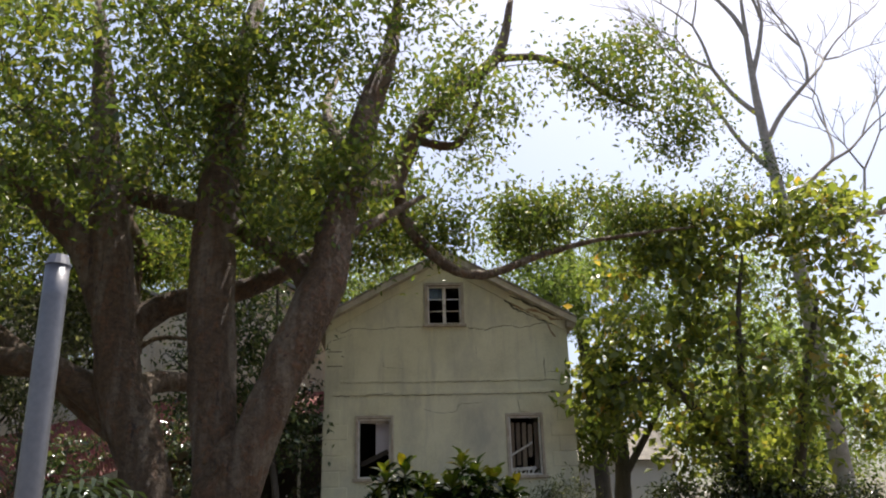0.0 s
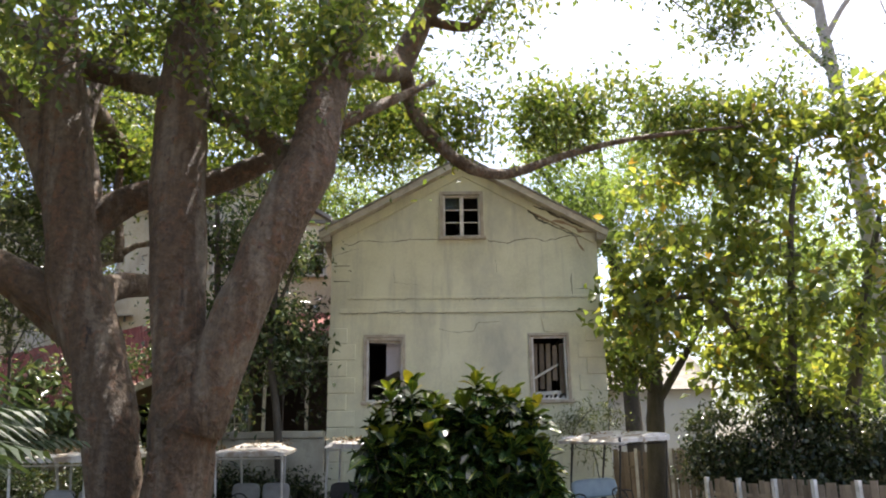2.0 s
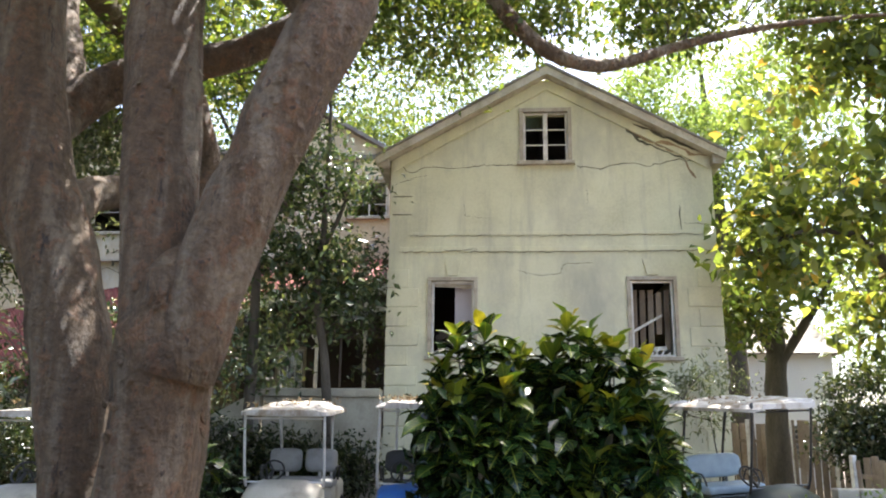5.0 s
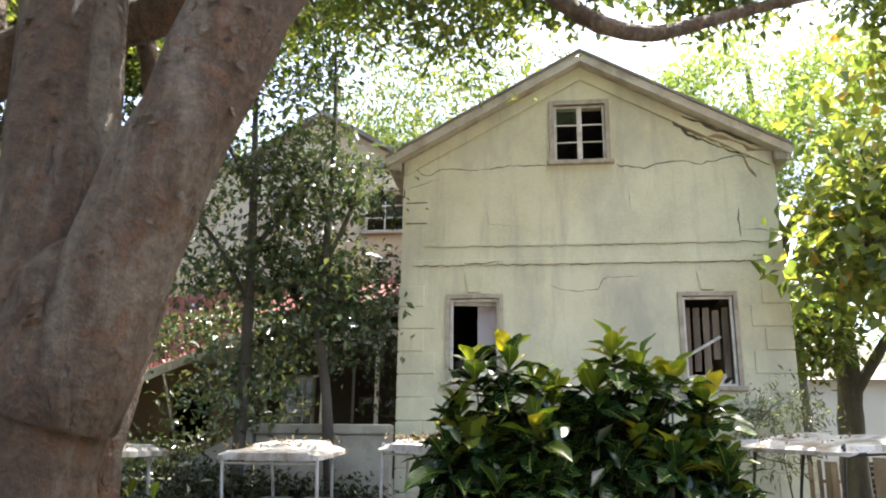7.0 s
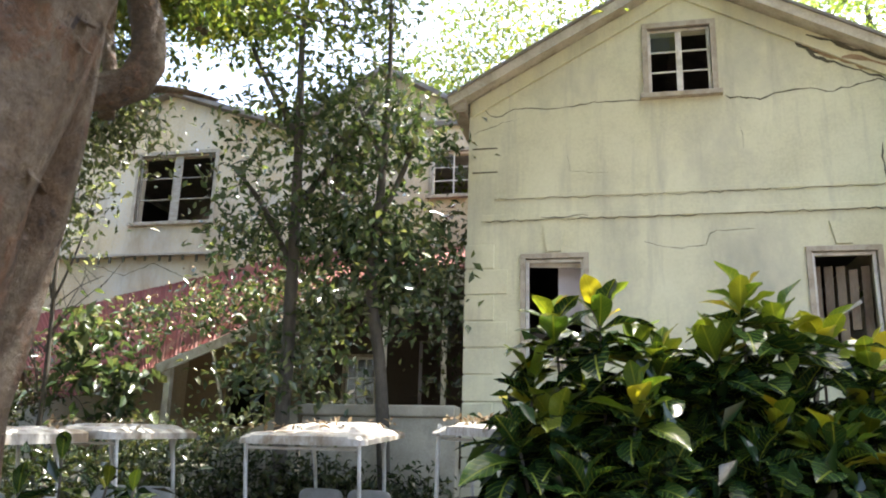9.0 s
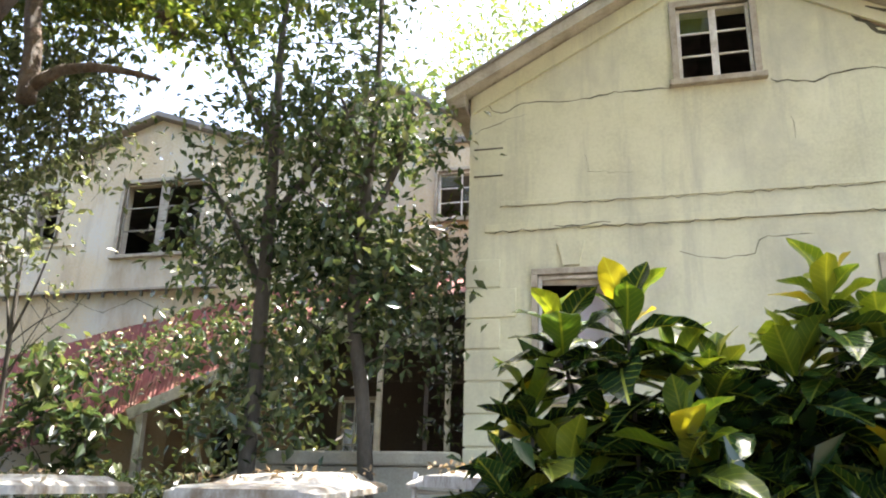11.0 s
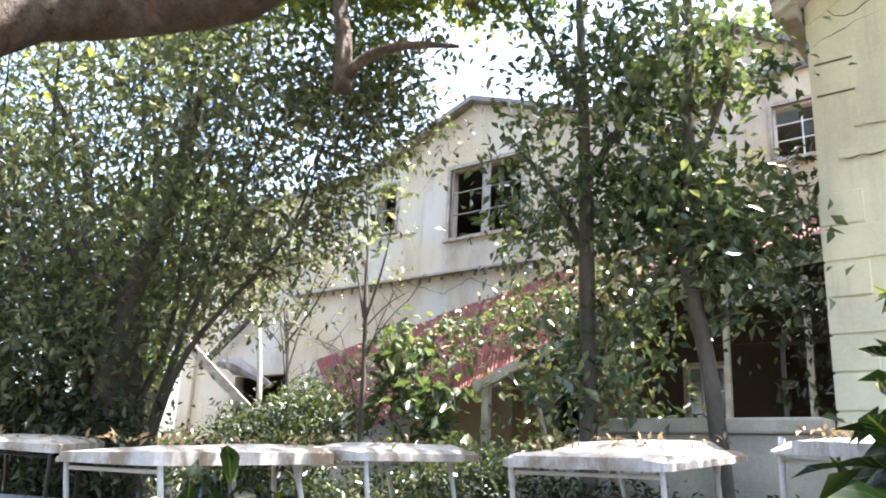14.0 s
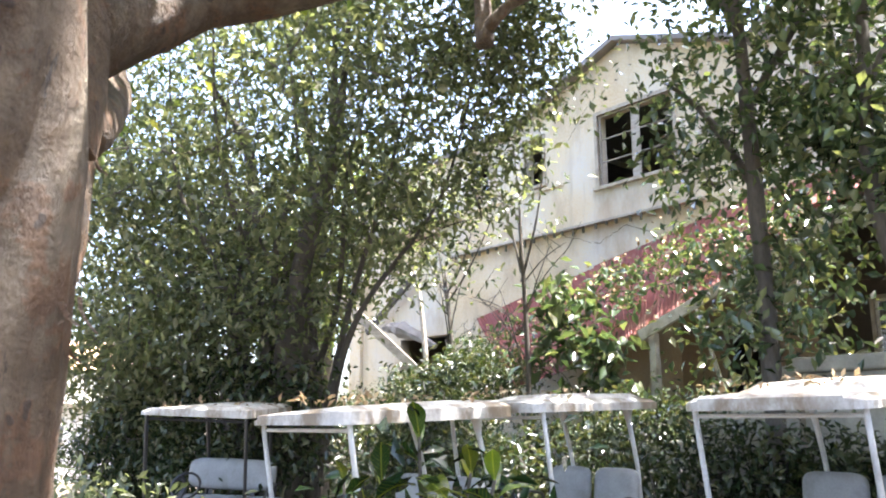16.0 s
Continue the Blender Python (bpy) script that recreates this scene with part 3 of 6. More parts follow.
    part("slat", bar((3.14, HY + 0.31, 4.08), (3.80, HY + 0.31, 4.12), 0.03, 0.08), WOOD_WHITE, h)
    part("slat", bar((-0.80, HY + 0.12, 5.36), (0.0, HY + 0.12, 5.33), 0.03, 0.07), FRAME, h)
    part("slat", bar((-0.74, HY + 0.36, 4.30), (-0.05, HY + 0.30, 4.62), 0.05, 0.12), SHADE_PLASTER, h)
    for k in range(7):
        part("splinter", bar((3.14 + 0.1 * k, HY + 0.10, 3.93), (3.17 + 0.11 * k, HY + 0.14, 4.02 + 0.05 * ((k * 5) % 3)), 0.05, 0.02), WOOD_WHITE, h)
    part("inner_panel", box((-0.38, HY + 0.42, 4.55), (0.35, HY + 0.46, 5.6), bevel=0.004), PANEL, h, "pale lilac board inside the window")
    yc = HY - 0.004
    crack_or_shade_line(h, [(HX0, 8.0), (-1.3, 7.72), (-0.9, 7.85), (-0.4, 7.80), (0.2, 7.86), (0.95, 7.84)], yc, 0.022, 1)
    crack_or_shade_line(h, [(2.1, 7.82), (2.6, 7.75), (3.1, 7.88), (3.6, 7.80), (4.2, 7.92), (4.6, 7.86)], yc, 0.025, 2)
    crack_or_shade_line(h, [(-1.55, 8.09), (-0.9, 8.46), (-0.2, 8.91), (0.6, 9.34), (1.3, 9.66)], HY - 0.049, 0.06, 3)
    crack_or_shade_line(h, [(3.3, 8.71), (3.7, 8.51), (4.1, 8.31), (4.6, 8.08)], HY - 0.049, 0.08, 4)
    crack_or_shade_line(h, [(3.0, 8.75), (3.4, 8.35), (3.9, 8.12), (4.3, 7.92)], yc, 0.06, 5)
    # plaster broken away under the rake
    crack_or_shade_line(h, [(3.18, 8.78), (3.22, 8.56), (3.45, 8.42), (3.8, 8.26), (4.1, 8.10)], yc, 0.10, 31, STUCCO_TAN)
    crack_or_shade_line(h, [(3.75, 8.30), (4.1, 8.22), (4.4, 8.04), (4.72, 7.98)], HY - 0.049, 0.09, 32, STUCCO_TAN)
    crack_or_shade_line(h, [(4.30, 7.92), (4.36, 7.70), (4.5, 7.52)], yc, 0.06, 33, STUCCO_TAN)
    crack_or_shade_line(h, [(3.16, 8.80), (3.20, 8.55), (3.44, 8.40)], yc - 0.002, 0.05, 34)
    crack_or_shade_line(h, [(-0.2, 7.0), (-0.15, 6.75), (0.4, 6.72)], yc, 0.008, 35)
    crack_or_shade_line(h, [(2.3, 7.3), (2.32, 7.0)], yc, 0.010, 36)
    crack_or_shade_line(h, [(-1.65, 7.45), (-1.2, 7.62), (-0.95, 7.66)], yc, 0.012, 37)
    crack_or_shade_line(h, [(-0.6, 6.06), (-0.3, 6.05), (0.1, 6.055)], HY - 0.0315, 0.03, 38)
    crack_or_shade_line(h, [(4.14, 6.95), (4.15, 6.45)], yc, 0.03, 6)
    crack_or_shade_line(h, [(4.2, 6.6), (4.5, 6.58), (4.75, 6.52)], yc, 0.02, 7)
    crack_or_shade_line(h, [(0.9, 5.62), (1.4, 5.52), (1.75, 5.58), (1.8, 5.75), (2.4, 5.78)], yc, 0.014, 8)
    # painted shadow lines along the lower edges of both string courses
    crack_or_shade_line(h, [(-1.3, 6.36), (1.2, 6.34), (4.7, 6.35)], HY - 0.0225, 0.012, 9)
    crack_or_shade_line(h, [(-1.45, 6.015), (1.2, 6.01), (4.7, 6.01)], HY - 0.0305, 0.016, 10)
    return h


build_house()

WY = 27.0


def wing_top(x):
    g = 11.25 - abs(x + 10.4) * 0.36
    g2 = 11.45 - abs(x + 4.8) * 0.6
    return max(9.95, g, g2)


def build_wing():
    w = empty("wing", (-11, 28, 0.62), "derelict rear wing with bleached stucco and rotten windows", "house")
    holes = [(-11.09, -9.05, 7.92, 9.66), (-13.45, -12.82, 8.40, 9.64), (-15.48, -14.78, 8.55, 9.60), (-18.6, -17.6, 8.5, 9.45),
             (-6.1, -5.2, 8.4, 9.5), (-3.6, -2.6, 8.3, 9.35), (-3.75, -1.95, 2.36, 5.3), (-5.4, -4.7, 3.35, 4.65), (-8.2, -7.25, 2.7, 4.4)]
    part("front_wall", sheet([-21, -14.01, -10.4, -6.79, -7.3, -4.8, -2.3, -1.72], [5.0, 12], [h for h in holes if h[2] > 5], WY, WY + 0.3, wing_top), STUCCO_OLD, w)
    lowers = [(a, b, c, min(d, 4.99)) for a, b, c, d in holes if c < 5]
    part("lower_wall", sheet([-21, -9.2], [0.3, 5.0], [(-18.6, -16.4, 3.2, 4.98)], WY, WY + 0.3), STUCCO_OLD, w)
    # stretch behind the lean-to, in the tan that has shade mixed in
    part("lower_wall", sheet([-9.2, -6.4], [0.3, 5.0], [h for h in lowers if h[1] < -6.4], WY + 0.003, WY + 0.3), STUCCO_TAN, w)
    # porch stretch of the wall, coloured dark in place of the shade there
    part("lower_wall", sheet([-6.4, -1.72], [0.3, 5.0], [h for h in lowers if h[0] > -6.4], WY + 0.003, WY + 0.3), SHADE_PLASTER, w)
    # added dark sheet over the stucco, painted as shade beneath the porch roof
    part("porch_shade_panel", box((-6.4, WY - 0.02, 5.0), (-1.72, WY - 0.003, 6.9)), SHADE_PLASTER, w)
    part("end_wall", box((-21.0, WY + 0.3, 0.3), (-20.7, 34, 9.9)), STUCCO_OLD, w)
    part("rear_wall", box((-21.0, 34, 0.3), (-1.72, 34.3, 9.9)), SHADE_PLASTER, w)
    part("inner_floor", box((-20.7, WY + 0.3, 6.3), (-1.72, 34, 6.5)), SHADE_PLASTER, w)
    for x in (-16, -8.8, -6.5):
        part("inner_wall", box((x, WY + 0.31, 0.4), (x + 0.15, 33.9, 9.8)), SHADE_PLASTER, w)
    # roofs
    for x0, x1, zr in ((-13.9, -6.9, 11.25), (-7.2, -2.4, 11.45)):
        xm = (x0 + x1) / 2
        for s, xe in ((-1, x0), (1, x1)):
            bm = bmesh.new()
            ze = zr - abs(xe - xm) * (0.36 if x0 < -10 else 0.6)
            prof = [(xm, zr + 0.02), (xe, ze + 0.02), (xe, ze + 0.14), (xm, zr + 0.14)]
            a = [bm.verts.new((x, WY - 0.25, z)) for x, z in prof]
            b = [bm.verts.new((x, 34.3, z)) for x, z in prof]
            for i in range(4):
                bm.faces.new((a[i], a[(i + 1) % 4], b[(i + 1) % 4], b[i]))
            bm.faces.new(a), bm.faces.new(b[::-1])
            part("roof_slope", bm, SHINGLE, w)
    part("flat_roof", box((-21.2, WY - 0.2, 9.95), (-13.6, 34.4, 10.1)), SHINGLE, w)
    part("flat_roof", box((-7.2, WY - 0.1, 9.97), (-1.72, 34.4, 10.08)), SHINGLE, w)
    window("window", w, -11.09, -9.05, 7.92, 9.66, WY, 0.09, 2, 3, "tall rotten casement window with bent bars", mull=0.22, gone=((1, 1), (0, 2), (1, 0), (0, 1), (0, 0), (1, 2)), bars=WOOD_GREY)
    window("window", w, -13.45, -12.82, 8.40, 9.64, WY, 0.07, 1, 2, "small broken sash window", gone=((0, 0), (0, 1)), bars=WOOD_GREY)
    window("window", w, -15.48, -14.78, 8.55, 9.60, WY, 0.07, 2, 2, "small broken sash window", gone=((0, 0), (1, 1)), bars=WOOD_GREY)
    window("window", w, -6.1, -5.2, 8.4, 9.5, WY, 0.07, 2, 2, "broken upstairs window behind foliage", gone=((0, 0), (1, 0), (1, 1)))
    window("window", w, -3.6, -2.6, 8.3, 9.35, WY, 0.07, 2, 3, "broken upstairs window behind foliage", gone=((1, 0), (0, 0), (0, 1), (1, 2)))
    window("window", w, -5.4, -4.7, 3.35, 4.65, WY, 0.06, 3, 3, "barred window under the porch")
    # rusty ledge with hanging stubs
    bm = box((-16.3, WY - 0.16, 7.05), (-8.4, WY - 0.002, 7.11), bevel=0.008)
    part("ledge", bm, WOOD_GREY, w, "rusted gutter ledge")
    rnd = random.Random(7)
    for i in range(24):
        x = -16.0 + i * 0.32 + rnd.uniform(-.05, .05)
        part("ledge_stub", box((x, WY - 0.15, 7.05 - rnd.uniform(0.08, 0.2)), (x + 0.05, WY - 0.10, 7.049), bevel=0.004), CRACK_SHADE, w)
    part("slab_ledge", box((-21.3, WY - 0.40, 8.10), (-15.9, WY - 0.002, 8.32), bevel=0.03), CONCRETE, w)
    part("sill_band", box((-16.0, WY - 0.05, 8.22), (-12.2, WY - 0.002, 8.30), bevel=0.01), STUCCO_OLD, w)
    part("corner_pilaster", box((-21.1, WY - 0.12, 0.5), (-20.5, WY - 0.002, 8.2), bevel=0.02), STUCCO_OLD, w)
    part("brace", bar((-19.9, WY - 0.30, 5.28), (-17.7, WY - 0.20, 6.75), 0.10, 0.20, bevel=0.01), BARK_GREY, w, "dark fallen timber brace")
    part("awning_board", bar((-18.4, WY - 0.30, 7.90), (-16.5, WY - 0.28, 7.76), 0.30, 0.10, bevel=0.01), STUCCO_TAN, w, "broken brown awning board")
    part("torn_awning", tube([(-18.8, WY - 0.5, 5.3), (-17.6, WY - 0.7, 5.15), (-16.4, WY - 0.5, 4.6)], [0.05, 0.22, 0.06], None, 9, 0.5, 6), SHINGLE, w, "crumpled dark awning sheet")
    crack_or_shade_line(w, [(-12, 9.3), (-11.5, 9.9), (-11.1, 10.2)], WY - 0.004, 0.02, 21)
    crack_or_shade_line(w, [(-12.3, 7.0), (-11.2, 6.6), (-10.4, 6.9), (-9.5, 6.5)], WY - 0.004, 0.02, 22)
    return w


build_wing()


def build_porch():
    p = empty("porch", (-3, 24, 0.62), "ruined porch with a low parapet and thin posts", "porch")
    part("floor_slab", box((-6.4, 21.6, 0.4), (-1.74, WY, 2.35), bevel=0.02), CONCRETE, p)
    part("parapet", box((-4.03, 21.35, 0.4), (-1.745, 21.598, 3.09), bevel=0.015), CONCRETE, p)
    part("coping", box((-4.1, 21.29, 3.093), (-1.745, 21.66, 3.26), bevel=0.03), CONCRETE, p, "worn concrete coping")
    bm = bmesh.new()
    prof = [(-4.1, 3.24), (-5.4, 2.55), (-5.4, 0.4), (-4.1, 0.4)]
    a = [bm.verts.new((x, 21.36, z)) for x, z in prof]
    b = [bm.verts.new((x, 21.60, z)) for x, z in prof]
    for i in range(4):
        bm.faces.new((a[i], a[(i + 1) % 4], b[(i + 1) % 4], b[i]))
    bm.faces.new(a), bm.faces.new(b[::-1])
    part("flank_wall", bm, CONCRETE, p)
    for x in (-3.75, -2.62):
        part("post", box((x - 0.04, 24.36, 2.351), (x + 0.04, 24.44, 5.46), bevel=0.008), WOOD_WHITE, p)
    part("beam", bar((-5.2, 24.40, 5.50), (-1.74, 24.40, 5.82), 0.12, 0.22, bevel=0.012), WOOD_WHITE, p, "flaking white porch beam")
    part("beam", bar((-3.70, 24.6, 5.24), (-1.74, 24.6, 5.36), 0.08, 0.16, bevel=0.012), WOOD_WHITE, p)
    bm = bmesh.new()
    c = [(-5.2, 24.25, 5.66), (-1.74, 24.25, 5.97), (-1.74, WY - 0.02, 7.05), (-5.6, WY - 0.02, 7.0)]
    a = [bm.verts.new(q) for q in c]
    b = [bm.verts.new((x, y, z + 0.06)) for x, y, z in c]
    for i in range(4):
        bm.faces.new((a[i], a[(i + 1) % 4], b[(i + 1) % 4], b[i]))
    bm.faces.new(a), bm.faces.new(b[::-1])
    part("roof_deck", bm, RED_TIN, p)


build_porch()


def build_lean_to():
    s = empty("lean_to", (-8.3, 25, 0.62), "collapsed lean-to with a sagging red tin roof", "shed")
    up = [(-15.3, 5.25), (-12.7, 5.80), (-9.75, 6.36), (-7.2, 6.95), (-5.0, 7.08)]
    lowp = [(-11.9, 24.9, 3.35), (-10.1, 24.95, 3.75), (-8.6, 25.05, 4.28), (-6.3, 25.0, 5.22), (-4.7, 24.35, 5.68)]
    def along(pts, u):
        k = min(int(u * (len(pts) - 1)), len(pts) - 2)
        f = u * (len(pts) - 1) - k
        return Vector([a + (b - a) * f for a, b in zip(pts[k], pts[k + 1])])
    upper = [(x, WY - 0.02, z) for x, z in up]
    rnd = random.Random(5)
    n = 11
    for i in range(n):
        bm = bmesh.new()
        lift, skew = rnd.uniform(0, 0.05), rnd.uniform(-0.05, 0.10)
        grid = []
        for r in range(5):
            row = []
            for k in range(21):
                u = min(1, max(0, (i + k / 20 * 1.06) / n))
                a, b = along(upper, u), along(lowp, u)
                v = r / 4 * (1 + skew * 0.5)
                p = a.lerp(b, v)
                p.z += lift + 0.016 * math.sin(k / 20 * 2 * math.pi * 9) - 0.10 * math.sin(math.pi * min(v, 1)) * (0.5 + 0.5 * math.sin(i * 1.7))
                row.append(bm.verts.new(p))
            grid.append(row)
        for a, b in zip(grid, grid[1:]):
            for k in range(20):
                bm.faces.new((a[k], a[k + 1], b[k + 1], b[k]))
        out = bmesh.ops.extrude_face_region(bm, geom=bm.faces[:])
        bmesh.ops.translate(bm, verts=[e for e in out["geom"] if isinstance(e, bmesh.types.BMVert)], vec=(0, 0, -0.008))
        part("roof_sheet", bm, RED_TIN, s)
    part("eave_board", bar((-8.72, 24.97, 4.14), (-6.25, 24.92, 5.13), 0.05, 0.20, bevel=0.01), WOOD_WHITE, s, "flaking white eave board")
    part("eave_board", bar((-6.25, 24.92, 5.13), (-4.6, 24.28, 5.56), 0.05, 0.18, bevel=0.01), WOOD_WHITE, s)
    part("post", bar((-8.46, 25.08, 0.5), (-8.50, 25.08, 4.18), 0.14, 0.14, bevel=0.012), WOOD_WHITE, s, "leaning white post")
    part("strut", bar((-7.14, 25.08, 3.05), (-7.56, 25.06, 4.52), 0.07, 0.05, bevel=0.006), WOOD_WHITE, s)
    part("back_panel", box((-8.9, 26.0, 0.5), (-5.9, 26.12, 3.1), bevel=0.01), STUCCO_TAN, s)
    part("shelf", box((-8.4, 25.6, 2.80), (-6.9, 26.0, 2.88), bevel=0.01), WOOD_GREY, s)


build_lean_to()


# ---- trees ----
def limb(tree, pts, radii, mat, seed, name="limb", sides=12, wobble=0.16):
    return part(name, tube(pts, radii, None, sides, wobble, seed), mat, tree, smooth=True)


def build_fig_tree():
    """The great spreading tree with red peeling bark that stands beside the path."""
    t = empty("spreading_tree", (-2.4, 12.8, 0.8), "huge spreading tree with peeling reddish bark", "tree")
    paths = [
        ("trunk", [(-2.42, 12.75, 0.4), (-2.39, 12.74, 1.8), (-2.36, 12.72, 2.5), (-2.27, 12.68, 3.15), (-2.18, 12.64, 3.62), (-2.2, 12.72, 3.95)], [0.56, 0.40, 0.39, 0.43, 0.36, 0.10], 18),
        ("limb", [(-2.32, 12.68, 2.9), (-2.54, 12.83, 4.2), (-2.66, 12.9, 5.6), (-2.76, 13.0, 7.1), (-2.68, 13.05, 8.4), (-2.7, 13.2, 9.7), (-2.5, 13.5, 11.5), (-2.4, 14, 13.2)], [0.33, 0.355, 0.37, 0.365, 0.34, 0.27, 0.17, 0.07], 16),
        ("limb", [(-2.16, 12.6, 2.8), (-1.80, 12.5, 3.9), (-1.5, 12.5, 4.65), (-1.2, 12.52, 5.5), (-0.86, 12.6, 6.25), (-0.78, 12.8, 7.1), (-0.6, 13.1, 8.0), (-0.47, 13.4, 8.75), (-0.26, 13.6, 9.93), (0.1, 14.0, 11.3), (0.3, 14.4, 12.9)], [0.34, 0.32, 0.31, 0.33, 0.335, 0.31, 0.28, 0.26, 0.23, 0.17, 0.08], 16),
        ("limb", [(-2.36, 13.2, 0.4), (-2.32, 13.14, 1.8), (-2.24, 13.12, 2.9), (-1.98, 12.98, 3.8), (-1.72, 12.74, 4.6), (-1.45, 12.6, 5.2)], [0.32, 0.24, 0.25, 0.24, 0.2, 0.08], 12),
        ("limb", [(-0.62, 13.1, 7.9), (-0.3, 14.8, 8.9), (0.09, 16.3, 9.65), (0.45, 16.5, 10.5), (0.8, 16.6, 11.25), (1.46, 16.8, 12.1), (2.65, 17.0, 13.3), (3.1, 17.1, 15.0)], [0.22, 0.22, 0.25, 0.23, 0.22, 0.19, 0.14, 0.07], 12),
        ("limb", [(0.09, 16.4, 9.6), (0.26, 16.8, 9.75), (0.42, 17.0, 9.07), (0.95, 17.0, 8.32), (1.51, 17.05, 7.90), (2.1, 17.3, 7.88), (2.62, 17.55, 8.08), (3.6, 18.1, 8.62), (5.0, 18.6, 9.15), (6.57, 19.0, 9.52), (8, 19.6, 9.9)], [0.17, 0.16, 0.14, 0.125, 0.115, 0.105, 0.095, 0.08, 0.06, 0.045, 0.02], 10),
        ("limb", [(2.65, 17.0, 13.25), (3.7, 17.1, 13.35), (4.6, 17.2, 13.05), (5.26, 17.2, 12.4), (6.3, 17.6, 12.2)], [0.10, 0.085, 0.07, 0.055, 0.03], 8),
        ("limb", [(-3.1, 13.2, 0.4), (-3.25, 13.3, 1.5), (-3.4, 13.32, 2.5), (-3.58, 13.36, 3.3), (-3.85, 13.45, 4.0), (-4.2, 13.5, 4.9), (-4.4, 13.5, 5.9), (-4.55, 13.5, 7.0), (-4.8, 13.5, 8.3), (-5.1, 13.6, 10.3), (-5.5, 13.8, 12.4)], [0.40, 0.33, 0.34, 0.38, 0.39, 0.37, 0.35, 0.33, 0.30, 0.2, 0.08], 16),
        ("limb", [(-4.75, 13.5, 8.0), (-5.2, 15.5, 8.5), (-5.55, 18.0, 8.75), (-6.0, 20.0, 9.2), (-6.6, 22.0, 9.8)], [0.22, 0.2, 0.17, 0.12, 0.05], 12),
        ("limb", [(-5.55, 17.95, 8.7), (-5.58, 18.0, 7.6), (-5.46, 18.0, 6.95), (-5.42, 18.0, 6.38)], [0.07, 0.08, 0.09, 0.10], 10),
        ("limb", [(-5.40, 18.0, 6.52), (-5.12, 18.05, 6.72), (-4.7, 18.2, 6.78), (-4.2, 18.4, 6.7)], [0.07, 0.06, 0.045, 0.02], 8),
        ("limb", [(-4.3, 13.55, 5.35), (-4.38, 14.1, 5.85), (-3.83, 14.3, 6.38), (-2.84, 14.3, 6.56), (-2.2, 14.3, 6.78), (-1.64, 14.3, 7.07), (-0.6, 14.8, 7.9), (0.8, 16, 9.2)], [0.27, 0.27, 0.23, 0.19, 0.17, 0.16, 0.11, 0.05], 12),
        ("limb", [(-4.35, 14.1, 5.85), (-4.5, 14.3, 6.6), (-4.9, 14.8, 8.0), (-4.6, 15.4, 10.3)], [0.19, 0.17, 0.14, 0.06], 10),
        ("limb", [(-1.02, 12.75, 5.85), (-1.24, 12.95, 6.35), (-1.5, 13.1, 6.75), (-2.2, 13.45, 7.3), (-3.2, 14, 7.9), (-5, 14, 8.8), (-7, 13.5, 9.9)], [0.19, 0.18, 0.16, 0.14, 0.12, 0.09, 0.05], 10),
        ("limb", [(-4.0, 13.6, 4.4), (-4.1, 14.4, 5.0), (-3.75, 14.9, 5.15), (-3.3, 15.2, 5.22), (-3.05, 15.3, 5.5), (-3.2, 15.25, 6.2), (-3.42, 15.1, 7.2), (-3.7, 15.2, 8.6)], [0.26, 0.21, 0.17, 0.15, 0.14, 0.12, 0.09, 0.05], 12),
        ("limb", [(-4.25, 13.5, 5.2), (-4.9, 13.45, 6.9), (-5.86, 13.2, 8.07), (-6.39, 13.0, 8.5), (-8, 12.6, 10)], [0.26, 0.24, 0.21, 0.18, 0.08], 12),
        ("limb", [(-4.0, 13.6, 4.2), (-4.9, 13.6, 4.9), (-5.62, 13.6, 5.26), (-6.3, 13.6, 5.3), (-7.6, 13.5, 5.9), (-9.2, 13.2, 7.4)], [0.26, 0.25, 0.24, 0.21, 0.17, 0.08], 12),
        ("limb", [(-3.9, 13.7, 3.9), (-4.8, 14.1, 4.5), (-5.7, 14.3, 5.2), (-6.6, 14.6, 5.9), (-8.6, 15, 7.4)], [0.2, 0.19, 0.17, 0.14, 0.06], 12),
        ("limb", [(-2.74, 13.1, 7.5), (-3.12, 13.55, 7.82), (-4.28, 13.8, 8.22), (-5.23, 13.6, 8.57), (-6.18, 13.4, 9.7), (-6.7, 13.0, 10.5)], [0.18, 0.17, 0.15, 0.14, 0.12, 0.05], 10),
        ("limb", [(-0.45, 13.45, 8.8), (-0.9, 14.2, 9.7), (-1.2, 15.2, 11), (-0.9, 16, 12.4)], [0.13, 0.12, 0.09, 0.04], 8),
        ("limb", [(0.6, 16.5, 10.8), (1.5, 16.6, 10.7), (1.9, 16.8, 11.3), (2.3, 17, 12.6)], [0.11, 0.10, 0.07, 0.03], 8),
    ]
    nodes = []
    for i, (nm, pts, rad, sides) in enumerate(paths):
        limb(t, pts, rad, BARK, i + 1, nm, sides + 6)
        nodes += [p for p, r in zip(pts, rad) if r < 0.27 and p[2] > 5]
    # curled strips of loose bark
    rnd = random.Random(12)
    for i in range(230):
        _, pts, rad, _ = paths[rnd.choice((0, 0, 1, 1, 2, 2, 2, 3, 7, 7))]
        k = rnd.randrange(0, min(len(pts) - 1, 5))
        u, an = rnd.random(), rnd.uniform(0, 6.28)
        r = rad[k] + (rad[k + 1] - rad[k]) * u
        c = Vector(pts[k]).lerp(Vector(pts[k + 1]), u) + Vector((math.cos(an), math.sin(an), 0)) * r * 1.0
        o = Vector((math.cos(an), math.sin(an), 0))
        s = Vector((-math.sin(an), math.cos(an), 0))
        L_, w = rnd.uniform(0.03, 0.10), rnd.uniform(0.014, 0.042)
        bm = bmesh.new()
        rows = []
        for k in range(4):
            u = k / 3
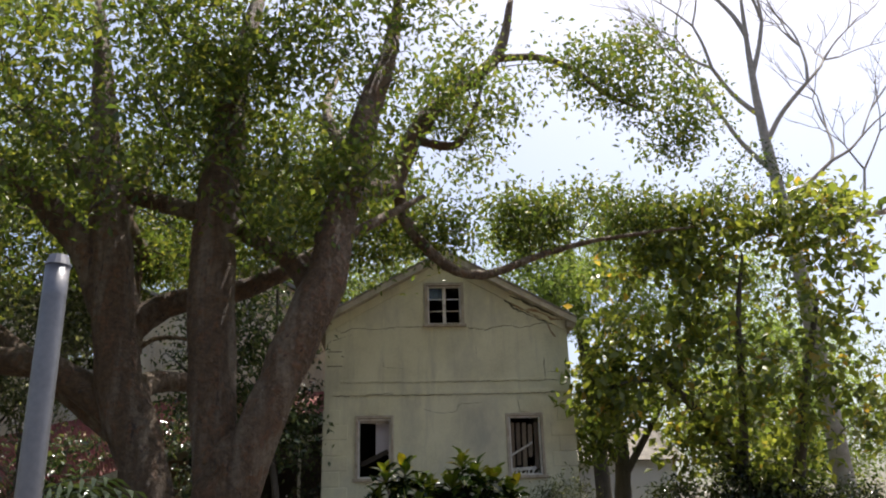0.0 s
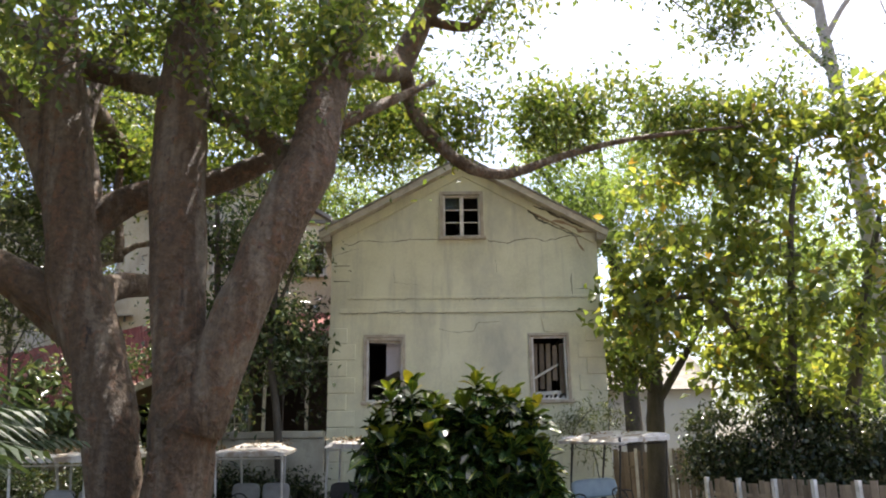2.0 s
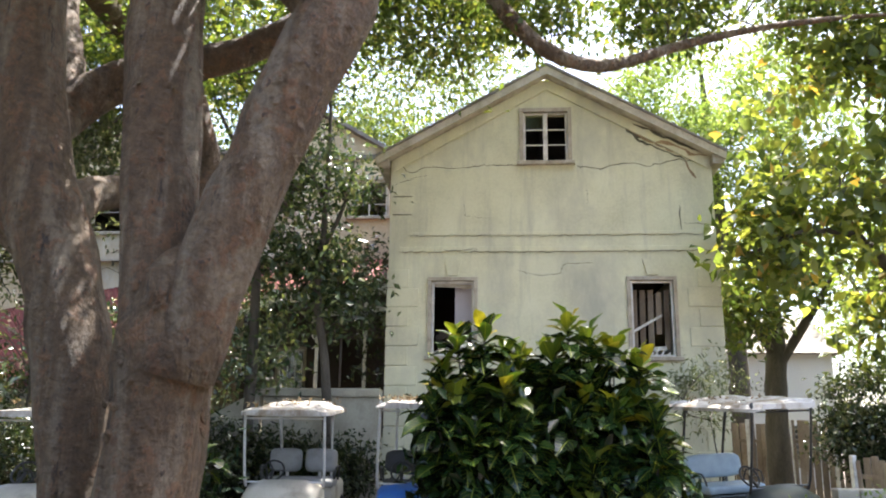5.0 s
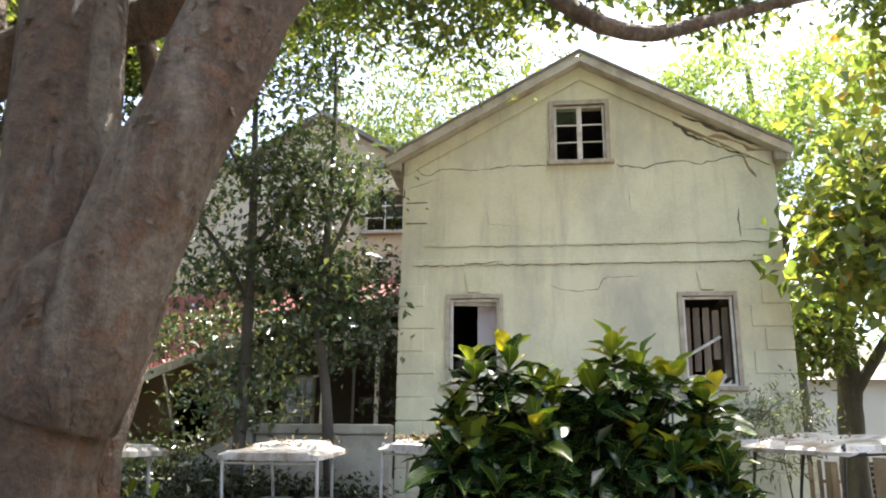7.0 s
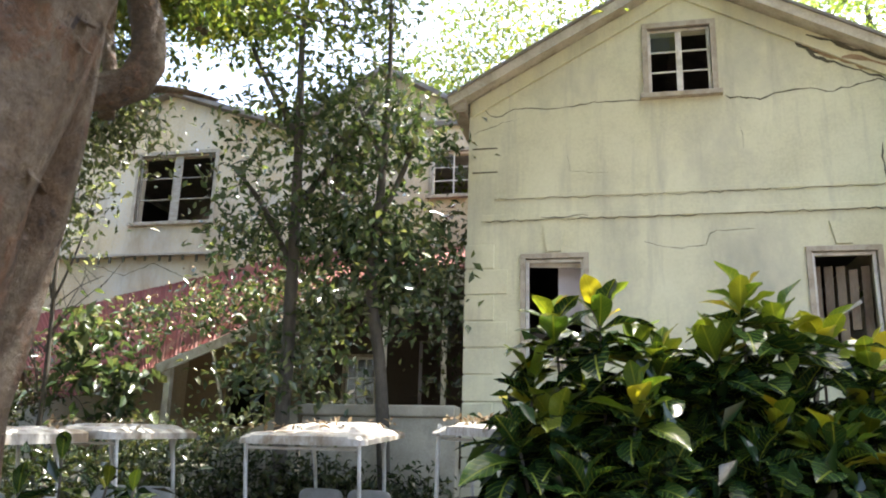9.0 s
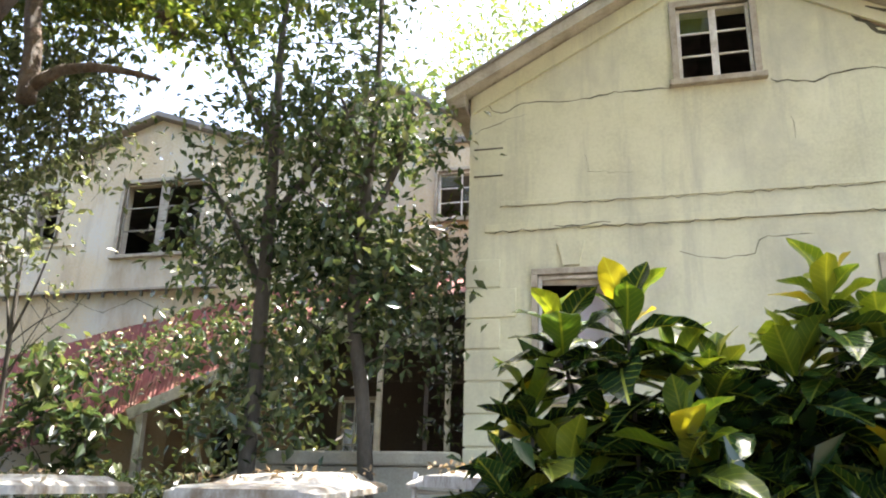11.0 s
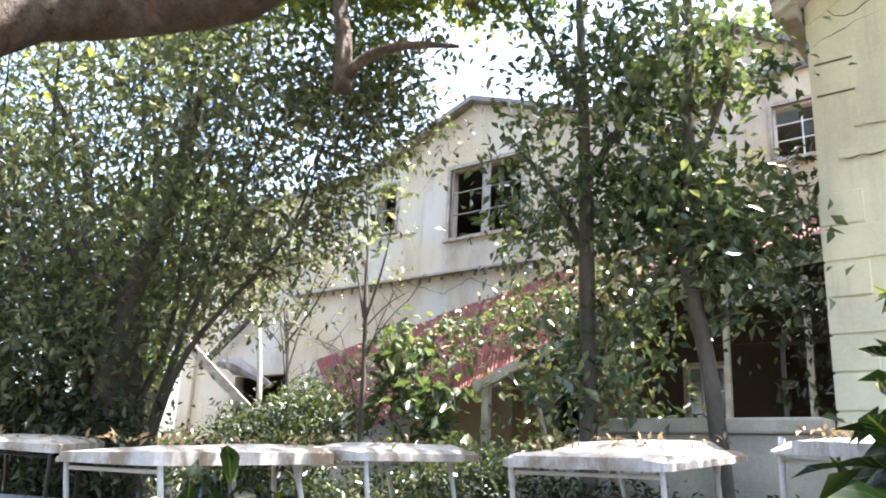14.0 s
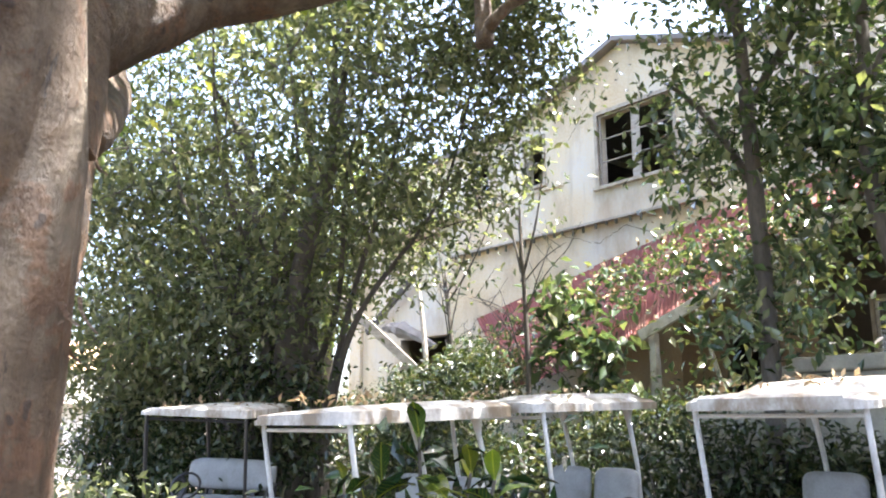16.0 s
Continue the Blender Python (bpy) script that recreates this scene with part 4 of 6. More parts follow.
            q = c - Vector((0, 0, L_ * u)) + o * (0.01 + 0.05 * u * u)
            rows.append([bm.verts.new(q - s * w * (1 - 0.4 * u)), bm.verts.new(q + o * 0.008), bm.verts.new(q + s * w * (1 - 0.5 * u))])
        for p, q in zip(rows, rows[1:]):
            for k in range(2):
                bm.faces.new((p[k], p[k + 1], q[k + 1], q[k]))
        part("bark_flake", bm, BARK, t)
    for i in range(110):
        _, pts, rad, _ = paths[rnd.choice((0, 0, 1, 2, 2, 2, 3, 7))]
        k = rnd.randrange(0, min(len(pts) - 1, 6))
        u, an = rnd.random(), rnd.uniform(3.3, 6.6)
        r = (rad[k] + (rad[k + 1] - rad[k]) * u) * 0.97
        o = Vector((math.cos(an), math.sin(an), 0))
        c = Vector(pts[k]).lerp(Vector(pts[k + 1]), u) + o * r
        w = rnd.uniform(0.012, 0.034)
        part("bark_wart", tube([c - o * w, c + o * w * 0.35, c + o * w * 0.8 - Vector((0, 0, w * 0.3))], [w * 1.25, w * 1.0, w * 0.35], None, 7, 0.4, i), BARK, t, smooth=True)
    balls = [(-6.0, 12.5, 9.6, 3.4, 3.0, 2.6, 165), (-2.8, 13.4, 11.4, 3.0, 3.0, 2.2, 165), (-1.0, 18.6, 9.4, 2.0, 1.2, 1.1, 90), (-3.4, 18.8, 8.8, 1.4, 1.0, 0.9, 40), (-1.5, 19.5, 11.6, 2.2, 1.6, 1.3, 80), (-5.2, 20.5, 12.2, 2.6, 1.5, 1.6, 90), (0.0, 14.2, 12.2, 2.4, 2.4, 2.0, 130), (-8.5, 13.5, 7.0, 2.4, 2.4, 2.0, 115), (-2.4, 13.3, 8.9, 2.2, 1.6, 1.0, 62), (-7.5, 15.5, 8.5, 2.2, 1.8, 2.0, 110),
             (-4.2, 16.8, 10.0, 2.6, 2.2, 1.8, 80), (1.6, 16.2, 11.6, 1.9, 1.6, 1.4, 80), (-2.2, 17.5, 10.8, 2.0, 1.6, 1.4, 70), (-0.6, 12.8, 8.8, 0.9, 0.8, 1.3, 34), (-1.6, 12.6, 7.7, 1.5, 0.7, 1.0, 40),
             (3.3, 18.6, 9.6, 1.3, 1.2, 0.8, 90), (4.4, 18.8, 10.1, 1.2, 1.0, 0.7, 60), (2.3, 17.8, 9.2, 1.1, 0.9, 0.6, 46), (1.2, 17.4, 8.9, 0.8, 0.7, 0.6, 26), (5.6, 19.6, 10.0, 1.4, 1.0, 0.7, 60), (6.9, 19.4, 10.4, 1.3, 1.0, 0.7, 46), (1.5, 17.6, 10.6, 0.9, 0.8, 0.5, 18), (8.2, 19.8, 10.6, 1.3, 1.0, 0.6, 36), (-7.6, 20.8, 11.2, 2.2, 1.2, 1.2, 80), (-4.6, 21.6, 11.2, 2.2, 1.0, 1.0, 85), (-2.6, 21.0, 11.2, 1.8, 1.0, 1.0, 50), (-6.4, 19.0, 9.0, 1.4, 0.9, 0.7, 50), (-0.2, 20.2, 11.2, 1.4, 1.0, 0.8, 50), (-9.8, 20.5, 11.6, 2.0, 1.2, 1.2, 80), (-6.0, 21.8, 10.0, 1.2, 0.8, 0.7, 40), (-7.2, 21.6, 10.6, 1.2, 0.8, 0.7, 40), (-5.2, 11.5, 9.2, 2.0, 1.5, 1.2, 38), (-3.4, 12.0, 10.2, 1.9, 1.4, 1.0, 40), (-1.4, 12.6, 10.4, 1.4, 1.1, 0.9, 30), (4.9, 17.2, 12.9, 0.9, 0.7, 0.5, 11), (5.6, 17.3, 12.0, 0.9, 0.7, 0.6, 16), (6.4, 17.6, 12.6, 0.9, 0.8, 0.6, 12), (6.9, 17.8, 11.5, 0.8, 0.7, 0.6, 16), (7.8, 18.0, 12.3, 0.9, 0.8, 0.6, 16), (8.6, 18.2, 11.4, 0.7, 0.6, 0.5, 9), (7.4, 18.0, 13.4, 0.9, 0.7, 0.5, 9), (6.2, 17.5, 13.8, 0.7, 0.6, 0.4, 12),
             (4.6, 16.2, 12.6, 1.2, 0.9, 0.9, 22), (-4.5, 11.8, 7.8, 1.9, 1.3, 1.0, 44), (-7.0, 11.6, 6.0, 1.5, 1.6, 1.2, 40), (-6.5, 19.5, 9.2, 1.8, 1.6, 1.2, 40)]
    clumps = blob_clumps(balls, 11, 0.0)
    tagged(part("branchwork", twigs(clumps, nodes, bmesh.new(), 0.014, 0.8, 2), BARK_GREY, t), kind="stuff")
    leaves("crown", clumps, 48, 0.155, G_CANOPY, t, spread=0.34, flat=0.62, wide=0.52, seed=21)


build_fig_tree()


def build_tree(name, label, stems, balls, mat, leaf_mat, per, size, seed, spread=0.3, gap=-0.15, wide=0.45, twig=0.012, share=0.8, flat=0.7, droop=0.25, at=None):
    t = empty(name, at or stems[0][0][0], label, "tree")
    nodes = []
    for i, (pts, rad) in enumerate(stems):
        part("trunk" if i == 0 else "limb", tube(pts, rad, None, 9, 0.12, seed + i), mat, t, smooth=True)
        nodes += [p for p, r in zip(pts, rad) if p[2] > 2.0]
        nodes += [tuple((a + b) / 2 for a, b in zip(p, q)) for p, q in zip(pts, pts[1:]) if p[2] > 2.0]
    clumps = blob_clumps(balls, seed, gap)
    tagged(part("branchwork", twigs(clumps, nodes, bmesh.new(), twig, share, seed), mat, t), kind="stuff")
    leaves("crown", clumps, per, size, leaf_mat, t, spread=spread, flat=flat, wide=wide, droop=droop, seed=seed)
    return t


# many-stemmed fine-leaved tree beyond the carts
stems = []
rnd = random.Random(31)
for i in range(17):
    a, lean = rnd.uniform(0, 6.28), rnd.uniform(0.15, 0.72)
    lean = lean if i > 3 else 0.12 + 0.06 * i
    b = Vector((-11.2 + 0.45 * math.cos(a), 19.2 + 0.45 * math.sin(a), 0.5))
    p = [tuple(b)]
    for k in range(1, 5):
        q = b + Vector((math.cos(a) * lean * (0.35 * k + 0.22 * k * k), math.sin(a) * lean * (0.3 * k + 0.2 * k * k), 1.9 * k * (1.15 - 0.25 * lean)))
        p.append((q.x + rnd.uniform(-.35, .35), q.y + rnd.uniform(-.35, .35), q.z + rnd.uniform(-.2, .2)))
    r = rnd.uniform(0.05, 0.10) if i > 3 else 0.24
    stems.append((p, [r * 1.5, r, r * 0.62, r * 0.36, r * 0.12]))
build_tree("multi_stemmed_tree", "bushy many-stemmed tree with small grey-green leaves", stems,
           [(-11.2, 19.2, 7.2, 4.4, 3.4, 3.2, 700), (-12.4, 18.0, 4.2, 2.8, 2.0, 1.6, 250), (-8.4, 20.8, 8.0, 1.9, 1.3, 1.3, 110), (-14.6, 17.2, 5.6, 2.6, 2.2, 2.8, 260), (-10.5, 19.4, 11.0, 3.8, 3.0, 2.0, 300)],
           BARK_GREY, G_FINE, 44, 0.155, 41, spread=0.36, gap=-0.12, share=1.0, twig=0.011, at=(-11.2, 19.2, 0.55))

# two slender dark-leaved trees against the porch
build_tree("slender_tree", "slender tree with dark glossy leaves before the porch",
           [([(-4.25, 21.0, 0.5), (-4.2, 21.05, 3.0), (-4.25, 21.1, 5.5), (-4.4, 21.3, 7.6), (-4.6, 21.6, 9.6), (-4.5, 21.8, 11.2)], [0.12, 0.105, 0.09, 0.07, 0.045, 0.02]),
            ([(-4.25, 21.1, 5.2), (-5.0, 21.4, 6.4), (-5.8, 21.8, 7.2)], [0.06, 0.045, 0.02]), ([(-4.3, 21.2, 6.2), (-3.7, 21.6, 7.4), (-3.2, 22, 8.6)], [0.06, 0.045, 0.02]),
            ([(-4.4, 21.3, 7.4), (-5.3, 21.7, 8.8), (-6.0, 22, 10.2)], [0.06, 0.045, 0.02])],
           [(-4.4, 21.5, 7.5, 1.25, 0.9, 1.4, 50), (-4.2, 21.4, 5.9, 0.9, 0.6, 0.6, 34), (-5.2, 21.6, 5.9, 0.6, 0.5, 0.5, 14), (-4.6, 21.8, 9.6, 1.6, 1.2, 1.5, 36), (-4.5, 22.0, 11.8, 2.4, 1.4, 1.4, 30), (-5.5, 21.8, 7.0, 0.6, 0.6, 0.5, 12), (-4.2, 21.1, 3.9, 0.7, 0.4, 0.8, 26)],
           BARK_GREY, G_DARK, 26, 0.165, 51, spread=0.36, gap=0.0, wide=0.52)
build_tree("slender_tree", "slender tree with dark glossy leaves beside the house corner",
           [([(-2.55, 21.05, 0.5), (-2.75, 21.05, 3.4), (-3.0, 21.1, 5.0), (-2.95, 21.2, 6.6), (-3.0, 21.5, 8.6), (-3.1, 21.6, 10.6)], [0.10, 0.09, 0.08, 0.065, 0.045, 0.02]),
            ([(-2.95, 21.2, 6.0), (-2.6, 21.4, 7.0), (-2.45, 21.5, 8.0)], [0.05, 0.04, 0.02]), ([(-3.0, 21.3, 7.0), (-3.6, 21.6, 8.2)], [0.05, 0.02])],
           [(-3.4, 21.4, 6.8, 1.0, 0.8, 1.4, 38), (-3.0, 21.3, 5.6, 0.7, 0.5, 0.7, 46), (-3.6, 21.2, 4.6, 0.6, 0.4, 0.6, 20), (-3.6, 21.7, 9.4, 1.2, 1.0, 1.4, 32), (-2.7, 21.35, 7.4, 0.55, 0.5, 0.9, 26), (-2.55, 21.25, 5.2, 0.4, 0.3, 0.9, 40)],
           BARK_GREY, G_DARK, 26, 0.165, 52, spread=0.34, gap=0.0, wide=0.52)

# broad-leaved almond tree beside the house
build_tree("almond_tree", "tropical almond tree with large yellow-green leaves", 
           [([(10.6, 23.0, 0.5), (10.3, 22.7, 2.2), (9.4, 22.2, 3.9), (8.3, 21.6, 5.2), (7.0, 21.0, 6.4)], [0.3, 0.26, 0.2, 0.14, 0.06]),
            ([(10.4, 22.8, 1.6), (10.8, 22.2, 3.6), (11.0, 21.4, 5.8), (11.4, 20.6, 8.2)], [0.2, 0.17, 0.13, 0.05]),
            ([(9.4, 22.2, 3.9), (9.2, 21.2, 5.6), (9.0, 20.2, 7.6), (9.2, 19.8, 9.2)], [0.13, 0.1, 0.07, 0.03]),
            ([(8.3, 21.6, 5.2), (7.2, 20.8, 6.0), (6.0, 20.2, 6.0), (5.0, 20.1, 5.6)], [0.1, 0.07, 0.05, 0.02])],
           [(6.4, 20.6, 7.2, 1.5, 1.3, 1.4, 84), (8.6, 20.1, 7.9, 2.0, 1.6, 1.7, 110), (11.2, 19.8, 8.4, 2.2, 1.8, 2.2, 120), (5.45, 20.6, 5.8, 0.85, 0.8, 1.0, 44), (8.2, 20.8, 5.7, 2.0, 1.3, 1.0, 70), (11.5, 20.6, 5.6, 1.9, 1.4, 1.6, 70), (7.0, 20.2, 9.2, 1.3, 1.0, 0.8, 40), (8.9, 20.4, 10.2, 1.8, 1.2, 0.8, 60), (11.4, 20.2, 10.6, 1.8, 1.2, 0.9, 60), (6.2, 21.0, 9.0, 0.9, 0.8, 0.7, 30), (7.4, 21.4, 4.7, 1.2, 0.8, 0.7, 34), (9.6, 22.0, 4.2, 1.6, 1.0, 0.8, 34)],
           BARK_GREY, G_ALMOND, 15, 0.28, 61, spread=0.32, gap=-0.05, wide=0.62, droop=0.35)
build_tree("dark_trunk_tree", "dark-trunked tree standing behind the house corner",
           [([(6.9, 25.5, 0.5), (6.95, 25.6, 3.0), (7.1, 25.7, 5.2), (6.9, 25.8, 7.6)], [0.32, 0.27, 0.22, 0.08]), ([(7.0, 25.6, 4.0), (7.9, 25.4, 5.4), (8.6, 25, 6.6)], [0.14, 0.1, 0.04]), ([(7.0, 25.6, 4.4), (6.2, 25.2, 5.6), (5.7, 25, 6.4)], [0.12, 0.08, 0.03])],
           [(6.6, 25.2, 6.4, 1.7, 1.3, 1.4, 100), (5.9, 24.6, 5.2, 0.8, 0.8, 0.8, 50), (8.6, 24.8, 6.2, 1.5, 1.2, 1.2, 60), (11.2, 25.0, 5.4, 1.6, 1.2, 1.6, 60), (12.8, 25, 3.6, 1.8, 1.2, 2.0, 90)],
           BARK_GREY, G_CANOPY, 22, 0.20, 62, spread=0.3, wide=0.6)
build_tree("bright_tree", "tall bright green tree rising behind the house",
           [([(8.0, 32, 0.5), (7.9, 32, 6), (7.6, 32, 11), (7.4, 32, 15)], [0.35, 0.3, 0.2, 0.06]), ([(7.8, 32, 9), (9.6, 31.6, 12), (11, 31.4, 14)], [0.15, 0.1, 0.04]), ([(7.7, 32, 10), (5.8, 31.6, 12.4), (4.6, 31.4, 14)], [0.15, 0.1, 0.04])],
           [(6.4, 31, 13.4, 2.6, 2.0, 2.2, 260), (9.5, 31, 13.6, 2.4, 2.0, 2.0, 210), (8.0, 30, 11.0, 3.6, 1.8, 1.8, 260), (12.6, 30, 11.0, 3.0, 2.0, 2.4, 220), (15.0, 30, 7.0, 3.2, 2.0, 3.4, 240)],
           BARK_GREY, G_BRIGHT, 40, 0.17, 63, spread=0.42)
# trees behind the wing that close the view
for k, (x, y, z) in enumerate(((-2.2, 32.5, 12.6), (-5, 38, 12), (-12, 39, 12.5), (-20, 37, 11.5), (-26, 29, 9.5), (1.0, 40, 12.5), (-28, 15, 8.0), (17, 36, 8.5), (22, 28, 7), (-21, 12, 7.5))):
    build_tree("background_tree", "leafy green tree in the distance behind the houses",
               [([(x, y, 0.5), (x + 0.2, y, z * 0.5), (x, y, z)], [0.35, 0.28, 0.08]), ([(x, y, z * 0.5), (x - 1.8, y, z * 0.85)], [0.16, 0.05]), ([(x, y, z * 0.55), (x + 1.9, y, z * 0.9)], [0.16, 0.05])],
               [(x, y, z + 1.0, 4.6, 3.0, 3.4, 330), (x + 2.6, y - 1, z - 2.4, 3.2, 2.2, 2.4, 150), (x - 2.8, y - 1, z - 2.0, 3.2, 2.2, 2.6, 150)],
               BARK_GREY, G_BRIGHT if k % 2 else G_CANOPY, 34, 0.2, 70 + k, spread=0.5, share=0.5, gap=-0.1)


def build_bare_tree():
    t = empty("bare_tree", (12.6, 23, 0.55), "tall leafless tree with pale forking branches", "tree")
    part("trunk", tube([(12.6, 23, 0.4), (12.5, 23, 5), (12.3, 22.9, 10), (11.95, 22.8, 14), (11.9, 22.8, 17), (12.0, 22.8, 20)], [0.3, 0.27, 0.22, 0.16, 0.10, 0.04], None, 9, 0.1, 3), BARK_PALE, t, smooth=True)
    rnd = random.Random(9)
    def fork(p, d, ln, r, depth, bm):
        q = p + d * ln * 0.5 + Vector((rnd.uniform(-1, 1), rnd.uniform(-1, 1), rnd.uniform(-1, 1))) * ln * 0.07
        e = p + d * ln
        tube([p, q, e], [r, r * 0.8, r * 0.62], bm, 5, caps=False)
        if depth:
            for _ in range(rnd.choice((2, 2, 3))):
                n = (d + Vector((rnd.uniform(-.7, .7), rnd.uniform(-.7, .7), rnd.uniform(-.15, .55)))).normalized()
                fork(e, n, ln * rnd.uniform(0.62, 0.88), r * 0.62, depth - 1, bm)
    for p, d, ln in (((12.3, 22.9, 10.4), (0.85, 0, 0.4), 2.6), ((12.1, 22.85, 12), (0.8, 0.1, 0.6), 2.6), ((12.0, 22.8, 13), (-0.5, 0.1, 0.85), 2.4), ((11.95, 22.8, 14), (0.6, -0.2, 0.8), 2.5), ((11.9, 22.8, 15), (-0.6, 0, 0.8), 2.2), ((11.9, 22.8, 16.5), (0.3, 0, 0.95), 2.2), ((11.95, 22.8, 18), (-0.3, 0.2, 0.9), 1.8)):
        bm = bmesh.new()
        fork(Vector(p), Vector(d).normalized(), ln, 0.10, 5, bm)
        part("limb", bm, BARK_PALE, t, smooth=True)
    cl = blob_clumps([(11.9, 22.6, 12.4, 0.8, 0.7, 1.8, 30)], 5, -0.3)
    leaves("ivy", cl, 26, 0.13, G_DARK, t, spread=0.22, seed=88)


build_bare_tree()


# ---- shrubs and creepers ----
def shrub(name, label, balls, leaf_mat, per, size, seed, wide=0.45, spread=0.2, base=None, category="shrub", gap=-0.2):
    x, y = balls[0][0], balls[0][1]
    s = empty(name, (x, y, ground_z(x, y)), label, category)
    cl = blob_clumps(balls, seed, gap)
    roots = base or [(b[0] + dx, b[1] + dy, ground_z(b[0], b[1]) + 0.02) for b in balls for dx, dy in ((-.2, 0), (.2, .1), (0, -.15))]
    tagged(part("stemwork", twigs(cl, roots, bmesh.new(), 0.012, 0.5, seed), BARK_GREY, s), kind="stuff")
    leaves("foliage", cl, per, size, leaf_mat, s, spread=spread, wide=wide, seed=seed)
    return s


# shrub green lowered so that its colour carries the shade of crowns overhead
G_SHRUB = leaf_material("shade_darkened_shrub_leaf", [(0.0, (0.016, 0.030, 0.014)), (0.7, (0.042, 0.058, 0.026)), (1.0, (0.12, 0.125, 0.07))], 0.2, 0.2)
shrub("shrub", "dense dark shrub beside the old board fence", [(7.7, 22.6, 2.2, 0.9, 0.8, 1.8, 210), (9.4, 22.2, 2.4, 1.2, 0.9, 2.0, 330), (11.6, 22.0, 2.2, 1.4, 0.9, 1.9, 300)], G_SHRUB, 40, 0.14, 101)
shrub("shrub", "leafy undergrowth below the collapsed roof", [(-9.8, 23.5, 1.9, 1.5, 0.8, 1.4, 170), (-11.8, 23.9, 3.3, 1.5, 0.6, 0.9, 110), (-14.2, 24.2, 3.0, 1.3, 0.6, 0.9, 80), (-12.6, 23.2, 2.0, 2.0, 1.0, 1.5, 220), (-15.5, 23.6, 2.0, 1.8, 1.0, 1.5, 170), (-18.5, 23.6, 1.9, 1.8, 1.0, 1.4, 130)], G_SHRUB, 36, 0.13, 102, spread=0.24)
shrub("shrub", "green undergrowth before the porch parapet", [(-3.3, 20.95, 1.7, 1.3, 0.24, 0.9, 190), (-2.15, 21.0, 1.9, 0.45, 0.22, 0.95, 80), (-5.2, 20.8, 1.7, 1.0, 0.5, 1.1, 130), (-6.6, 22.0, 1.9, 0.9, 0.8, 1.2, 150), (-7.4, 23.2, 2.0, 0.8, 0.6, 1.2, 80)], G_SHRUB, 34, 0.12, 103)
shrub("shrub", "low undergrowth behind the parked carts", [(-8.4, 20.8, 1.6, 1.5, 0.8, 1.1, 170), (-13.2, 20.2, 1.7, 1.8, 0.9, 1.2, 170), (-11.6, 18.0, 1.5, 1.0, 0.6, 1.0, 90), (-15.0, 18.0, 1.8, 1.4, 0.9, 1.4, 160), (-18.0, 19.0, 2.2, 1.8, 1.2, 1.8, 160)], G_SHRUB, 34, 0.12, 104)
shrub("shrub", "dark leafy thicket round the many-stemmed trunk", [(-11.6, 18.5, 2.5, 2.4, 0.9, 1.3, 210), (-14.6, 18.3, 2.6, 1.8, 0.9, 1.5, 170), (-9.4, 20.6, 2.3, 1.2, 0.7, 1.1, 90)], G_SHRUB, 34, 0.14, 109, spread=0.26)
shrub("feathery_shrub", "thin feathery shrub against the house wall", [(4.3, 20.9, 3.2, 0.8, 0.4, 0.7, 40)], G_FINE, 26, 0.12, 105, wide=0.25, gap=-0.3)
shrub("shrub", "low weeds along the fence", [(6.3, 18.9, 1.1, 0.9, 0.4, 0.45, 70), (4.4, 18.0, 0.95, 1.0, 0.4, 0.35, 50), (7.6, 17.6, 1.0, 0.7, 0.6, 0.4, 40)], G_BRIGHT, 26, 0.10, 106)
shrub("shrub", "dry leafy shrub beside the tree trunk", [(-6.6, 15.0, 1.4, 0.7, 0.6, 0.8, 60), (-8.2, 15.2, 1.3, 0.9, 0.7, 0.7, 60)], G_FINE, 30, 0.11, 107)
shrub("broadleaf_shrub", "young broad-leaved plant by the shed post", [(-9.2, 23.9, 3.7, 0.9, 0.4, 0.9, 26), (-9.9, 24.0, 4.8, 0.6, 0.4, 0.5, 13)], G_DARK, 12, 0.32, 108, wide=0.5, spread=0.25)


